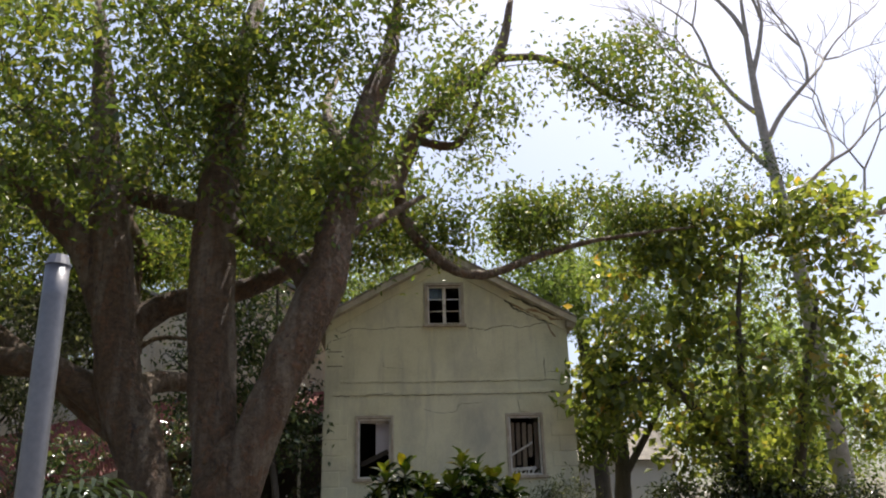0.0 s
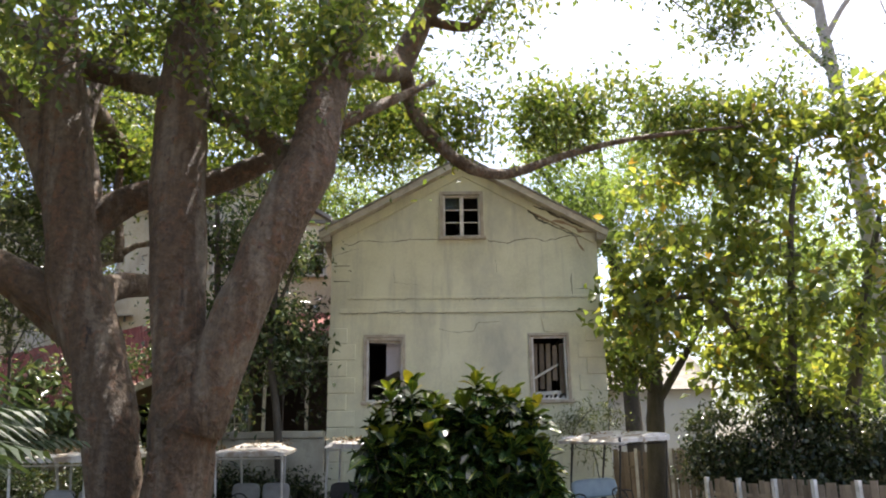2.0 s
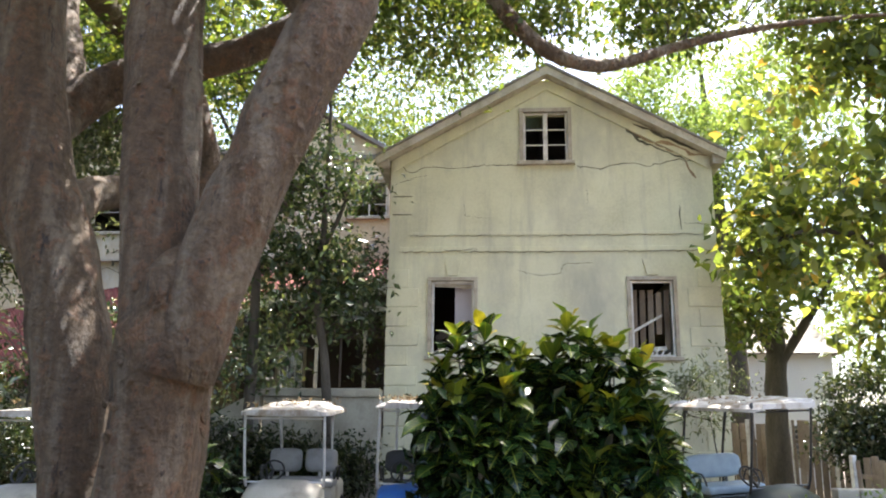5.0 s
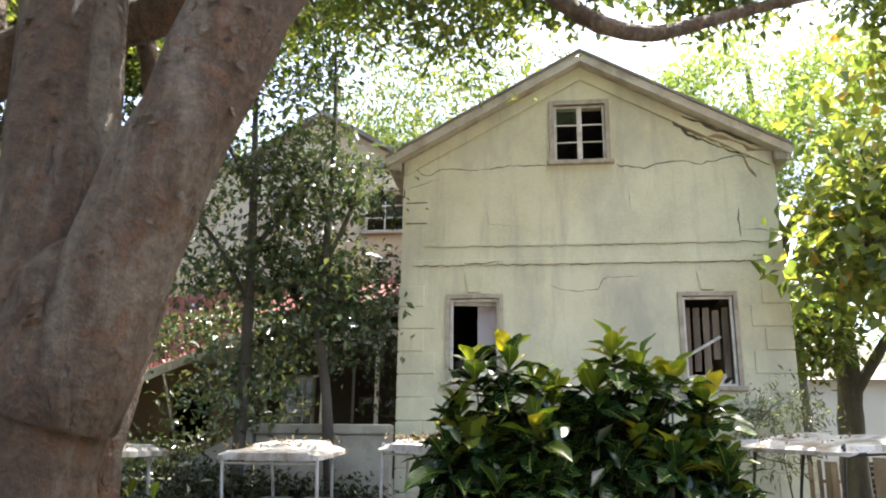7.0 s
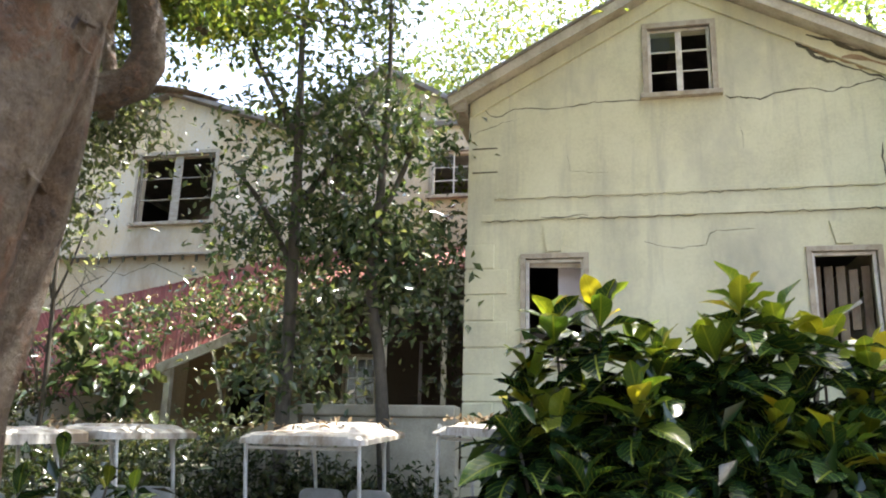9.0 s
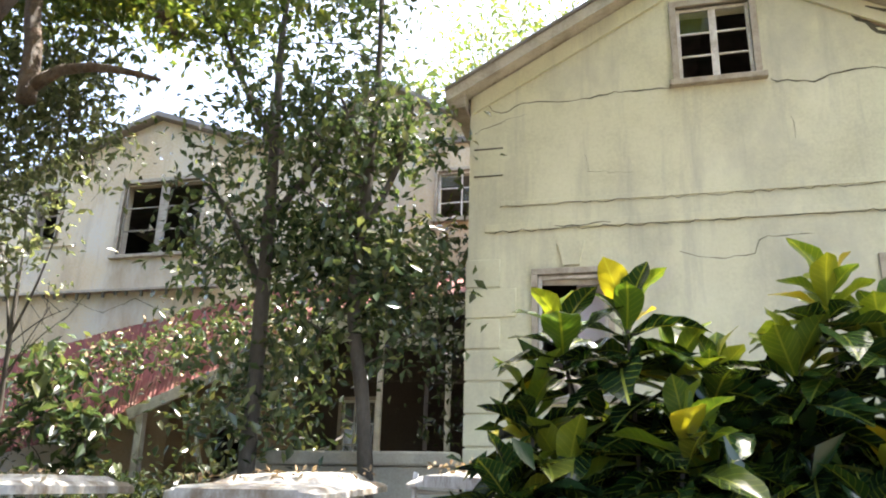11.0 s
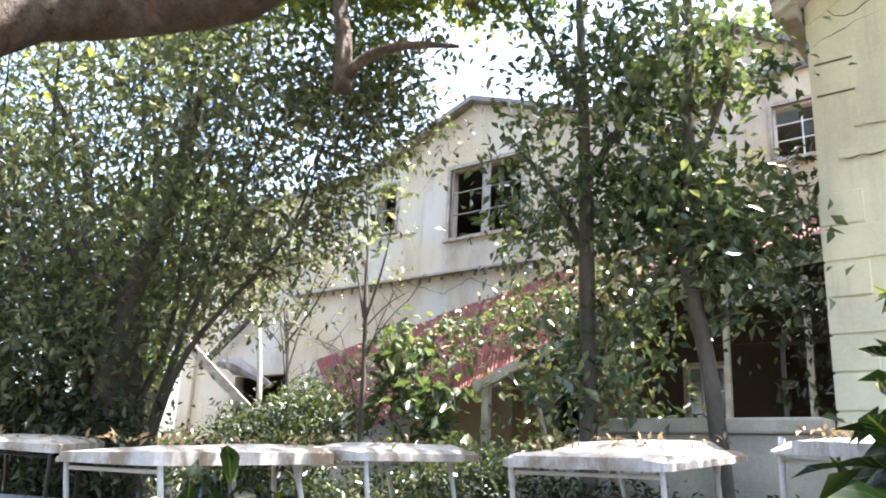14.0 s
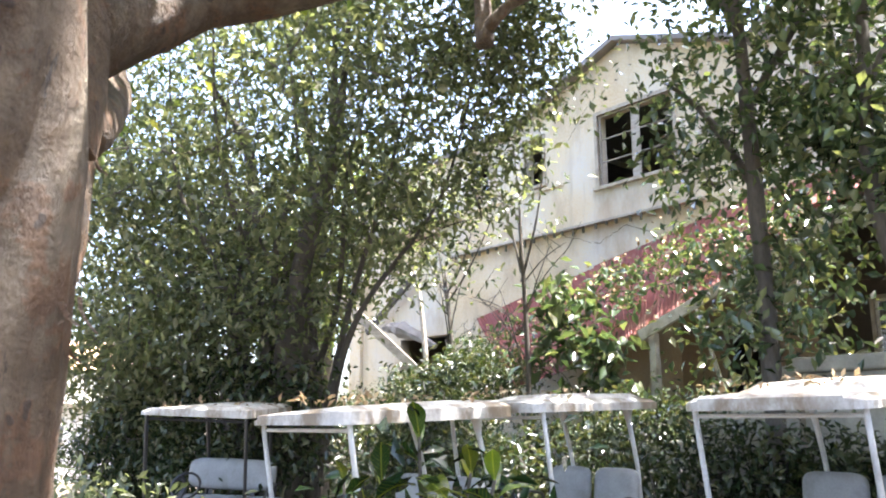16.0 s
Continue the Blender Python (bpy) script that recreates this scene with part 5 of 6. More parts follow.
def build_creeper():
    c = empty("creeper", (-9.0, 24.0, 0.6), "tangled creeper sprawling over the collapsed roof", "creeper")
    rnd = random.Random(14)
    cl = []
    for _ in range(110):
        u, v = rnd.random(), 0.42 + 0.58 * rnd.random() ** 0.7
        x = -14.5 + 9.5 * u
        top, low = 5.2 + 1.7 * min(1, u * 1.3), 3.0 + 2.4 * u
        if noise.noise(Vector((x * 0.6, v * 2, 3))) > -0.12:
            cl.append((x + 0.5 * v, 26.3 - 2.0 * v, top + (low - top) * v + rnd.uniform(0.05, 0.35)))
    tagged(part("stemwork", twigs(cl, [(-10.5, 24.3, 1.2), (-8.8, 24.2, 1.2), (-7.0, 24.0, 1.4), (-5.6, 23.8, 2.4), (-12.5, 24.4, 1.2)], bmesh.new(), 0.010, 0.9, 3), BARK_GREY, c), kind="stuff")
    leaves("foliage", cl, 22, 0.17, G_DARK, c, spread=0.24, flat=0.5, wide=0.5, seed=15)
    dry = [(x + rnd.uniform(-.4, .4), y - 0.1, z + rnd.uniform(-.15, .2)) for x, y, z in cl if x > -12.5]
    leaves("dry_foliage", dry, 6, 0.12, G_DRY, c, "withered brown leaves caught on the roof", spread=0.3, flat=0.45, wide=0.5, seed=18)
    cl3 = [(rnd.uniform(-3.5, -1.95), rnd.uniform(22.3, 23.5), rnd.uniform(5.3, 6.7)) for _ in range(44)]
    leaves("foliage", cl3, 18, 0.16, G_SHRUB, c, spread=0.2, seed=17)
    cl4 = [(rnd.uniform(-6.5, -4.1), rnd.uniform(22.6, 24.0), rnd.uniform(2.7, 5.5)) for _ in range(64)]
    leaves("foliage", cl4, 20, 0.16, G_SHRUB, c, spread=0.26, seed=19)
    cl2 = [(rnd.uniform(-2.6, -1.9), rnd.uniform(22.6, 23.9), rnd.uniform(3.6, 6.2)) for _ in range(34)]
    leaves("foliage", cl2, 20, 0.14, G_SHRUB, c, spread=0.2, seed=16)


build_creeper()


def build_sapling(base, top, seed, label, forks):
    """A thin bare sapling with forked twigs."""
    s = empty("sapling", base, label, "sapling")
    rnd = random.Random(seed)
    b, t = Vector(base), Vector(top)
    part("stem", tube([b, b.lerp(t, 0.5) + Vector((0.1, 0, 0)), t], [0.06, 0.05, 0.035], None, 7, 0.1, seed), BARK_GREY, s, smooth=True)
    for e in forks:
        e = Vector(e)
        p = b.lerp(t, rnd.uniform(0.75, 1.0))
        part("fork", tube([p, p.lerp(e, 0.5) + Vector((0.08, 0, -0.06)), e], [0.03, 0.022, 0.01], None, 6), BARK_GREY, s, smooth=True)
    bm = bmesh.new()
    for k in range(9):
        p = b.lerp(t, rnd.uniform(0.45, 1))
        d = Vector((rnd.uniform(-1, 1), rnd.uniform(-.4, .4), rnd.uniform(0.3, 1))).normalized()
        e = p + d * rnd.uniform(0.7, 1.8)
        tube([p, p.lerp(e, 0.5) + Vector((0, 0, 0.1)), e], [0.02, 0.014, 0.006], bm, 4, caps=False)
        for _ in range(3):
            q = p.lerp(e, rnd.uniform(0.4, 1))
            tube([q, q + Vector((rnd.uniform(-.5, .5), rnd.uniform(-.3, .3), rnd.uniform(.1, .6)))], [0.009, 0.004], bm, 4, caps=False)
    tagged(part("twigwork", bm, BARK_GREY, s), kind="stuff")
    cl = [tuple(t + Vector((rnd.uniform(-.8, .8), rnd.uniform(-.3, .3), rnd.uniform(-.3, 1.0)))) for _ in range(8)]
    leaves("foliage", cl, 7, 0.13, G_FINE, s, spread=0.18, seed=seed)


build_sapling((-13.45, 24.7, 0.9), (-13.9, 24.7, 6.1), 3, "thin forked sapling growing before the wing wall", ((-14.4, 24.7, 7.3), (-13.0, 24.7, 6.8), (-12.2, 24.6, 7.0), (-14.9, 24.8, 6.6)))
build_sapling((-9.9, 23.2, 0.8), (-10.2, 23.4, 6.4), 4, "thin sapling with bright leaves before the wing window", ((-10.9, 23.4, 7.4), (-9.5, 23.4, 7.6), (-10.3, 23.3, 8.2)))


# ---- croton plants: every leaf a piece ----
def croton_leaf(name, mats, curl, seed):
    rnd = random.Random(seed)
    bm = bmesh.new()
    n = 9
    rows = []
    for i in range(n + 1):
        u = i / n
        w = 0.23 * math.sin(math.pi * min(1, 0.06 + 0.94 * u) ** 1.5) ** 0.72 + 0.004
        y = u
        z = 0.10 * math.sin(u * 1.6) - curl * u * u
        lift = 0.32 * w + 0.028 * math.sin(u * 13 + seed) * min(1, 6 * w)
        rows.append([bm.verts.new((-w, y, z + lift + rnd.uniform(-.02, .02))), bm.verts.new((-w * .5, y, z + lift * .55)), bm.verts.new((0, y, z)), bm.verts.new((w * .5, y, z + lift * .55)), bm.verts.new((w, y, z + lift + rnd.uniform(-.02, .02)))])
    for a, b in zip(rows, rows[1:]):
        for k in range(4):
            bm.faces.new((a[k], a[k + 1], b[k + 1], b[k]))
    me = bpy.data.meshes.new(name)
    bm.to_mesh(me)
    bm.free()
    me.polygons.foreach_set("use_smooth", [True] * len(me.polygons))
    for m in mats:
        me.materials.append(m)
    return me


def veined(m):
    """Adds pale midrib and side veins, in the leaf's own measure, to a leaf material."""
    N, L = m.node_tree.nodes, m.node_tree.links
    co, sep = N.new("ShaderNodeTexCoord"), N.new("ShaderNodeSeparateXYZ")
    L.new(co.outputs["Object"], sep.inputs[0])
    def maths(op, a, b=None):
        n = N.new("ShaderNodeMath")
        n.operation = op
        for i, v in enumerate((a, b)):
            if v is None:
                continue
            if isinstance(v, (int, float)):
                n.inputs[i].default_value = v
            else:
                L.new(v, n.inputs[i])
        return n.outputs[0]
    ax = maths("ABSOLUTE", sep.outputs[0])
    wave = maths("SINE", maths("MULTIPLY", maths("SUBTRACT", sep.outputs[1], maths("MULTIPLY", ax, 0.9)), 58.0))
    side_vein = maths("GREATER_THAN", wave, 0.92)
    rib = maths("LESS_THAN", ax, 0.014)
    mask = maths("MULTIPLY", maths("MAXIMUM", maths("MULTIPLY", side_vein, 0.5), rib), 0.42)
    ramp = next(n for n in N if n.type == "VALTORGB")
    mx = N.new("ShaderNodeMix")
    mx.data_type = "RGBA"
    mx.inputs[7].default_value = (0.34, 0.36, 0.05, 1)
    targets = [l.to_socket for l in list(ramp.outputs[0].links)]
    L.new(mask, mx.inputs[0])
    for sck in targets:
        L.new(mx.outputs[2], sck)
    L.new(ramp.outputs[0], mx.inputs[6])


veined(G_CROTON), veined(G_CROTON_TOP)
# darker green for inner leaves, with the bush's inner shade in the colour
G_CROTON_IN = leaf_material("croton_shaded_inner_leaf", [(0.0, (0.006, 0.018, 0.007)), (0.8, (0.018, 0.042, 0.012)), (1.0, (0.05, 0.08, 0.014))], 0.25, 0.12)
LEAF_GREEN = [croton_leaf("croton_leaf", [G_CROTON], c, i) for i, c in enumerate((0.12, 0.28, 0.5))]
LEAF_GOLD = [croton_leaf("croton_leaf_gold", [G_CROTON_TOP], c, i + 5) for i, c in enumerate((0.1, 0.3))]


def build_croton(name_label, tops, seed, gold, size=0.485, per=37):
    cx, cy = sum(t[0] for t in tops) / len(tops), sum(t[1] for t in tops) / len(tops)
    c = empty("croton_plant", (cx, cy, ground_z(cx, cy)), name_label, "plant")
    inv = c.matrix_basis.inverted()
    rnd = random.Random(seed)
    # dense dark leaves added inside, to deepen the gaps between the outer ones
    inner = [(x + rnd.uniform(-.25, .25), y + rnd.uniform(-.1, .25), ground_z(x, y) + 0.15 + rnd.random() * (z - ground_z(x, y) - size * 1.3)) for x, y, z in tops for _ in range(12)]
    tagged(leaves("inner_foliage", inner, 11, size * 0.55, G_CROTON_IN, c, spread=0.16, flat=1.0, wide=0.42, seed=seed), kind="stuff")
    for x, y, z in tops:
        b = Vector((x + (cx - x) * 0.5, y + (cy - y) * 0.5, ground_z(x, y) - 0.02))
        t = Vector((x, y, z - size * 0.55))
        part("stem", tube([b, b.lerp(t, 0.5) + Vector((rnd.uniform(-.08, .08), rnd.uniform(-.08, .08), 0)), t], [0.02, 0.016, 0.01], None, 6), BARK_GREY, c)
        tip = Vector((rnd.uniform(-.15, .15), rnd.uniform(-.15, .15), 1)).normalized()
        for k in range(per):
            h = k / (per - 1)                     # 1 at the tip of the stem
            if h > 0.4:                           # the whorl at the head
                base = t - tip * (0.34 * (1 - (h - 0.4) / 0.6))
                pitch = -0.20 + 1.35 * ((h - 0.4) / 0.6) ** 1.5 + rnd.uniform(-.16, .16)
            else:
                base = b.lerp(t, 0.2 + 1.7 * h)
                pitch = -0.25 + rnd.uniform(-.35, .3)
            yaw = k * 2.4 + rnd.uniform(-.35, .35)
            s = size * rnd.uniform(0.75, 1.15) * (0.75 + 0.35 * math.sin(math.pi * min(h + 0.15, 1)))
            golden = (z > 2.95 or size < 0.4) and rnd.random() < gold * max(0, (h - 0.62) * 3.0)
            ob = new("leaf", rnd.choice(LEAF_GOLD if golden else LEAF_GREEN))
            ob.parent = c
            ob.matrix_parent_inverse = inv
            ob.matrix_basis = Matrix.Translation(base) @ Euler((pitch, 0, yaw)).to_matrix().to_4x4() @ Euler((0, rnd.uniform(-.5, .5), 0)).to_matrix().to_4x4() @ Matrix.Diagonal((s, s, s, 1))
    return c


def tops_in(x0, x1, y0, y1, z0, z1, n, seed):
    rnd = random.Random(seed)
    return [(rnd.uniform(x0, x1), rnd.uniform(y0, y1), rnd.uniform(z0, z1)) for _ in range(n)]


build_croton("tall croton shrub with large dark green veined leaves", [(0.36, 16.9, 3.98), (-0.02, 16.9, 3.92), (0.62, 17.0, 3.72), (-0.20, 16.8, 3.42), (0.85, 17.05, 3.66)] + tops_in(-0.12, 0.95, 16.5, 17.2, 2.3, 3.35, 16, 1), 1, 0.75)
build_croton("tall croton shrub with yellow new leaves", [(1.52, 17.1, 4.14), (1.30, 17.1, 3.72), (1.80, 17.2, 3.95), (2.15, 17.3, 3.82), (2.5, 17.3, 3.62)] + tops_in(1.0, 2.6, 16.7, 17.5, 2.3, 3.45, 16, 2), 2, 1.3)
build_croton("croton shrub with low spreading green leaves", [(-0.28, 16.55, 3.0)] + tops_in(-0.12, 1.1, 16.35, 16.9, 1.5, 2.8, 15, 3), 3, 0.12)
build_croton("croton shrub with dense dark green leaves", tops_in(0.0, 2.4, 17.2, 17.7, 2.7, 3.5, 19, 6), 6, 0.12)
build_croton("croton shrub with low dark green leaves", tops_in(0.9, 2.7, 16.4, 17.1, 1.5, 2.9, 15, 5), 5, 0.12)
build_croton("small variegated croton growing between the carts", [(-3.7, 15.8, 2.62), (-4.0, 15.75, 2.35), (-3.35, 15.9, 2.42), (-4.35, 15.7, 2.32), (-3.05, 15.8, 2.40), (-3.8, 15.5, 2.1), (-3.2, 15.5, 2.0)], 4, 0.14, 0.30, 13)


# ---- palm ----
def build_palm(at, seed):
    p = empty("palm", at, "small fan of drooping green palm fronds", "palm")
    rnd = random.Random(seed)
    part("trunk", tube([(at[0], at[1], at[2] - 0.05), (at[0] + .03, at[1], at[2] + 1.5)], [0.10, 0.07], None, 8, 0.1, seed), BARK_GREY, p, smooth=True)
    for i in range(19):
        yaw, rise, ln = i * 2.4 + rnd.uniform(-.2, .2), rnd.uniform(0.5, 1.25), rnd.uniform(1.5, 2.0)
        d = Vector((math.cos(yaw), math.sin(yaw), 0))
        s = Vector((-d.y, d.x, 0))
        o = Vector((at[0], at[1], at[2] + 1.45))
        spine = [o + d * (ln * u * math.cos(rise * (1 - 0.3 * u))) + Vector((0, 0, ln * u * math.sin(rise) - 0.75 * u * u * ln * 0.7)) for u in [k / 14 for k in range(15)]]
        bm = tube(spine, [0.014 * (1 - 0.8 * k / 14) for k in range(15)], None, 4)
        for k in range(2, 15):
            for sg in (-1, 1):
                q = spine[k]
                L_ = 0.56 * math.sin(math.pi * (0.12 + 0.8 * k / 15))
                tip = q + s * sg * L_ * 0.8 + d * L_ * 0.6 - Vector((0, 0, L_ * 0.45))
                w = d * 0.030
                a, b, c2, e = bm.verts.new(q - w), bm.verts.new(q.lerp(tip, 0.5) + Vector((0, 0, 0.03)) - w), bm.verts.new(tip), bm.verts.new(q.lerp(tip, 0.5) + Vector((0, 0, 0.03)) + w)
                bm.faces.new((a, b, c2, e))
        part("frond", bm, G_PALM, p)


build_palm((-3.55, 8.6, ground_z(-3.3, 8.4)), 1)
build_palm((-4.2, 10.6, ground_z(-4.2, 10.6)), 2)


# ---- golf carts ----
def canopy_mesh(w, l, hump, seed, sag=0.0):
    """A moulded roof: rounded corners, a raised middle with a step, and a turned-down lip."""
    bm = bmesh.new()
    nx, ny = 14, 22
    def at(i, j, under):
        a, b = i / nx * 2 - 1, j / ny * 2 - 1
        x, y = a * w / 2, b * l / 2
        r = 0.16
        ex, ey = max(0, abs(x) - (w / 2 - r)), max(0, abs(y) - (l / 2 - r))
        d = math.hypot(ex, ey)
        if d > r:
            x, y = math.copysign(w / 2 - r + ex * r / d, x), math.copysign(l / 2 - r + ey * r / d, y)
        edge = min(1, (1 - max(abs(a), abs(b))) / 0.12)
        z = 0.035 * edge + 0.03 * (1 - a * a)
        if hump:
            inside = min(1, max(0, (0.72 - abs(a)) / 0.1)) * min(1, max(0, (b + 0.45) / 0.12)) * min(1, max(0, (0.93 - b) / 0.1))
            z += hump * inside
        z += sag * (a * 0.05 + 0.03 * noise.noise(Vector((x * 2, y * 2, seed))))
        z += 0.008 * noise.noise(Vector((x * 3, y * 3, seed + 7)))
        if under:
            z = min(z - 0.03, 0.0)
        return bm.verts.new((x, y, z))
    for under in (False, True):
        g = [[at(i, j, under) for i in range(nx + 1)] for j in range(ny + 1)]
        for p, q in zip(g, g[1:]):
            for k in range(nx):
                bm.faces.new((p[k], p[k + 1], q[k + 1], q[k]))
        rim = g[0][:] + [r[-1] for r in g[1:]] + g[-1][-2::-1] + [r[0] for r in g[-2:0:-1]]
        if not under:
            top_rim = rim
    n = len(rim)
    lip = [bm.verts.new((v.co.x * 1.004, v.co.y * 1.004, -0.055)) for v in rim]
    for i in range(n):
        bm.faces.new((top_rim[i], top_rim[(i + 1) % n], lip[(i + 1) % n], lip[i]))
        bm.faces.new((rim[i], rim[(i + 1) % n], lip[(i + 1) % n], lip[i]))
    return bm


def cushion(lo, hi, bm=None, r=0.05):
    bm = box(lo, hi, bm)
    bmesh.ops.bevel(bm, geom=list(bm.edges), offset=r, segments=3, affect="EDGES", profile=0.5)
    return bm


def seat_back(x0, x1, z0, z1, thick):
    """A padded backrest: a rounded panel, fuller in its middle, with a soft rim."""
    bm = bmesh.new()
    cx, cz, hx, hz, n = (x0 + x1) / 2, (z0 + z1) / 2, (x1 - x0) / 2, (z1 - z0) / 2, 28
    rings = []
    for inset, y in ((0.55, -1.0), (0.25, -0.94), (0.08, -0.72), (0.0, -0.25), (0.0, 0.35), (0.08, 0.75), (0.25, 0.9)):
        ring = []
        for k in range(n):
            a = 2 * math.pi * k / n
            ux, uz = (math.copysign(abs(f) ** 0.42, f) for f in (math.cos(a), math.sin(a)))
            ring.append(bm.verts.new((cx + ux * (hx - inset * hz), y * thick / 2, cz + uz * hz * (1 - inset))))
        rings.append(ring)
    for p, q in zip(rings, rings[1:]):
        for k in range(n):
            bm.faces.new((p[k], p[(k + 1) % n], q[(k + 1) % n], q[k]))
    bm.faces.new(rings[0][::-1]), bm.faces.new(rings[-1])
    bmesh.ops.recalc_face_normals(bm, faces=bm.faces)
    return bm


def build_cart(label, m, width=1.30, length=2.0, rows=1, roof=CANOPY, post=POST_WHITE, seat=VINYL, body=COWL, hump=0.06, sag=0.0, seed=1, two_backs=False, rear_inset=0.24, high=1.90):
    """A golf cart that faces -y: cowl, floor, benches, roof on four posts, wheel and tyres."""
    c = empty("golf_cart", (0, 0, 0), label, "golf cart", "parked golf carts")
    W, L0, L1 = width / 2 - 0.06, -length / 2 + 0.10, length / 2 - 0.12
    # front cowl: a rounded shell that rises to the dash
    bm = bmesh.new()
    rings = []
    for y, z0, z1, w in ((L0 - 0.32, 0.34, 0.52, W * 0.72), (L0 - 0.26, 0.30, 0.68, W * 0.90), (L0 - 0.05, 0.28, 0.80, W * 0.98), (L0 + 0.22, 0.28, 0.90, W), (L0 + 0.30, 0.28, 0.86, W * 0.98)):
        rings.append([bm.verts.new((math.copysign(abs(math.cos(a)) ** 0.55, math.cos(a)) * w, y, (z0 + z1) / 2 + math.copysign(abs(math.sin(a)) ** 0.6, math.sin(a)) * (z1 - z0) / 2)) for a in [2 * math.pi * k / 20 for k in range(20)]])
    for p, q in zip(rings, rings[1:]):
        for k in range(20):
            bm.faces.new((p[k], p[(k + 1) % 20], q[(k + 1) % 20], q[k]))
    bm.faces.new(rings[0][::-1]), bm.faces.new(rings[-1])
    cowl = part("front_cowl", bm, body, c, smooth=True)
    for s in (-1, 1):
        part("headlight", cushion((s * W * 0.55 - 0.07, L0 - 0.335, 0.50), (s * W * 0.55 + 0.07, L0 - 0.22, 0.58), None, 0.02), POST_DARK, cowl)
    part("floor_pan", box((-W, L0 + 0.1, 0.26), (W, L1 + 0.2, 0.33), bevel=0.02), RUBBER, c)
    part("rear_body", cushion((-W, L1 - 0.45, 0.33), (W, L1 + 0.30, 0.72), None, 0.09), body, c)
    for k in range(rows):
        y = L1 - 0.55 - k * 0.95
        part("seat_base", cushion((-W + 0.04, y - 0.25, 0.33), (W - 0.04, y + 0.28, 0.66), None, 0.04), body, c)
        part("seat_cushion", cushion((-W + 0.02, y - 0.30, 0.66), (W - 0.02, y + 0.22, 0.80), None, 0.055), seat, c)
        tilt = pose(0, y + 0.27, 0.98, -10, 0, 0)
        spans = ((-W + 0.04, -0.03), (0.03, W - 0.04)) if two_backs else ((-W + 0.02, W - 0.02),)
        for a, b in spans:
            bm = seat_back(a, b, -0.12, 0.27, 0.11)
            bmesh.ops.transform(bm, matrix=tilt, verts=bm.verts)
            part("backrest", bm, seat, c, smooth=True)
        for s in (-1, 1):
            part("back_bracket", bar((s * 0.28, y + 0.27, 0.72), (s * 0.28, y + 0.31, 0.95), 0.05, 0.02), post, c)
            part("armrest", tube([(s * (W - 0.02), y + 0.22, 0.74), (s * (W + 0.01), y + 0.18, 0.96), (s * (W + 0.01), y - 0.15, 0.98), (s * (W - 0.02), y - 0.22, 0.80)], [0.016] * 4, None, 6), POST_DARK, c)
    # steering wheel
    cx, cy, cz = -0.26, L0 + 0.52, 1.0
    tilt = pose(cx, cy, cz, 55, 0, 0)
    ring = [tilt @ Vector((0.17 * math.cos(a), 0.17 * math.sin(a), 0)) for a in [2 * math.pi * k / 18 for k in range(19)]]
    part("steering_wheel", tube(ring, [0.016] * 19, None, 6, caps=False), POST_DARK, c)
    part("steering_column", bar((cx, L0 + 0.22, 0.75), (cx, cy, cz), 0.04, 0.04), POST_DARK, c)
    bm = bmesh.new()
    for a in (0, 2.1, 4.2):
        bar(tilt @ Vector((0, 0, 0)), tilt @ Vector((0.165 * math.cos(a), 0.165 * math.sin(a), 0)), 0.03, 0.012, bm)
    part("wheel_spider", bm, POST_DARK, c)
    # roof and posts
    bm = canopy_mesh(width, length, hump, seed, sag)
    bmesh.ops.translate(bm, verts=bm.verts, vec=(0, 0, high))
    part("canopy", bm, roof, c, smooth=False)
    rnd = random.Random(seed)
    litter = [(rnd.uniform(-.42, .42) * width, rnd.uniform(-.42, .46) * length, high + (0.13 if hump else 0.06)) for _ in range(60 if roof is CANOPY_TAN else 16)]
    tagged(leaves("fallen_leaves", litter, 4, 0.085, G_DRY, c, "dry leaves on the roof", spread=0.07, flat=0.12, droop=0.0, seed=seed), kind="stuff")
    for s in (-1, 1):
        x = s * (width / 2 - 0.07)
        part("front_post", tube([(x * 0.97, L0 + 0.20, 0.80), (x, L0 + 0.14, 0.95), (x, L0 + 0.02, high - 0.06), (x * 0.98, L0 + 0.06, high - 0.01)], [0.021] * 4, None, 8), post, c, smooth=True)
        xr = s * (width / 2 - rear_inset)
        part("rear_post", tube([(xr, L1 - 0.02, 0.65), (xr, L1 - 0.05, 1.25), (xr * 1.02, L1 - 0.16, high - 0.20), (xr * 1.02, L1 - 0.18, high - 0.04)], [0.022, 0.022, 0.026, 0.06], None, 8), post, c, smooth=True)
    part("windscreen_bar", tube([(-width / 2 + 0.09, L0 + 0.17, 0.86), (width / 2 - 0.09, L0 + 0.17, 0.86)], [0.016, 0.016], None, 6), post, c)
    part("roof_bar", tube([(-width / 2 + 0.09, L0 + 0.04, high - 0.10), (width / 2 - 0.09, L0 + 0.04, high - 0.10)], [0.016, 0.016], None, 6), post, c)
    for sx in (-1, 1):
        for y in (L0 + 0.02, L1 - 0.02):
            ang = [2 * math.pi * k / 20 for k in range(21)]
            w = part("wheel", tube([(sx * (W - 0.10), y, 0.23), (sx * (W - 0.09), y, 0.23), (sx * (W + 0.05), y, 0.23), (sx * (W + 0.06), y, 0.23)], [0.10, 0.11, 0.11, 0.09], None, 14), STEEL, c)
            part("tyre", tube([(sx * (W - 0.02), y + 0.155 * math.cos(a), 0.23 + 0.155 * math.sin(a)) for a in ang], [0.075] * 21, None, 8, caps=False), RUBBER, w, smooth=True)
    c.matrix_basis = m
    return c


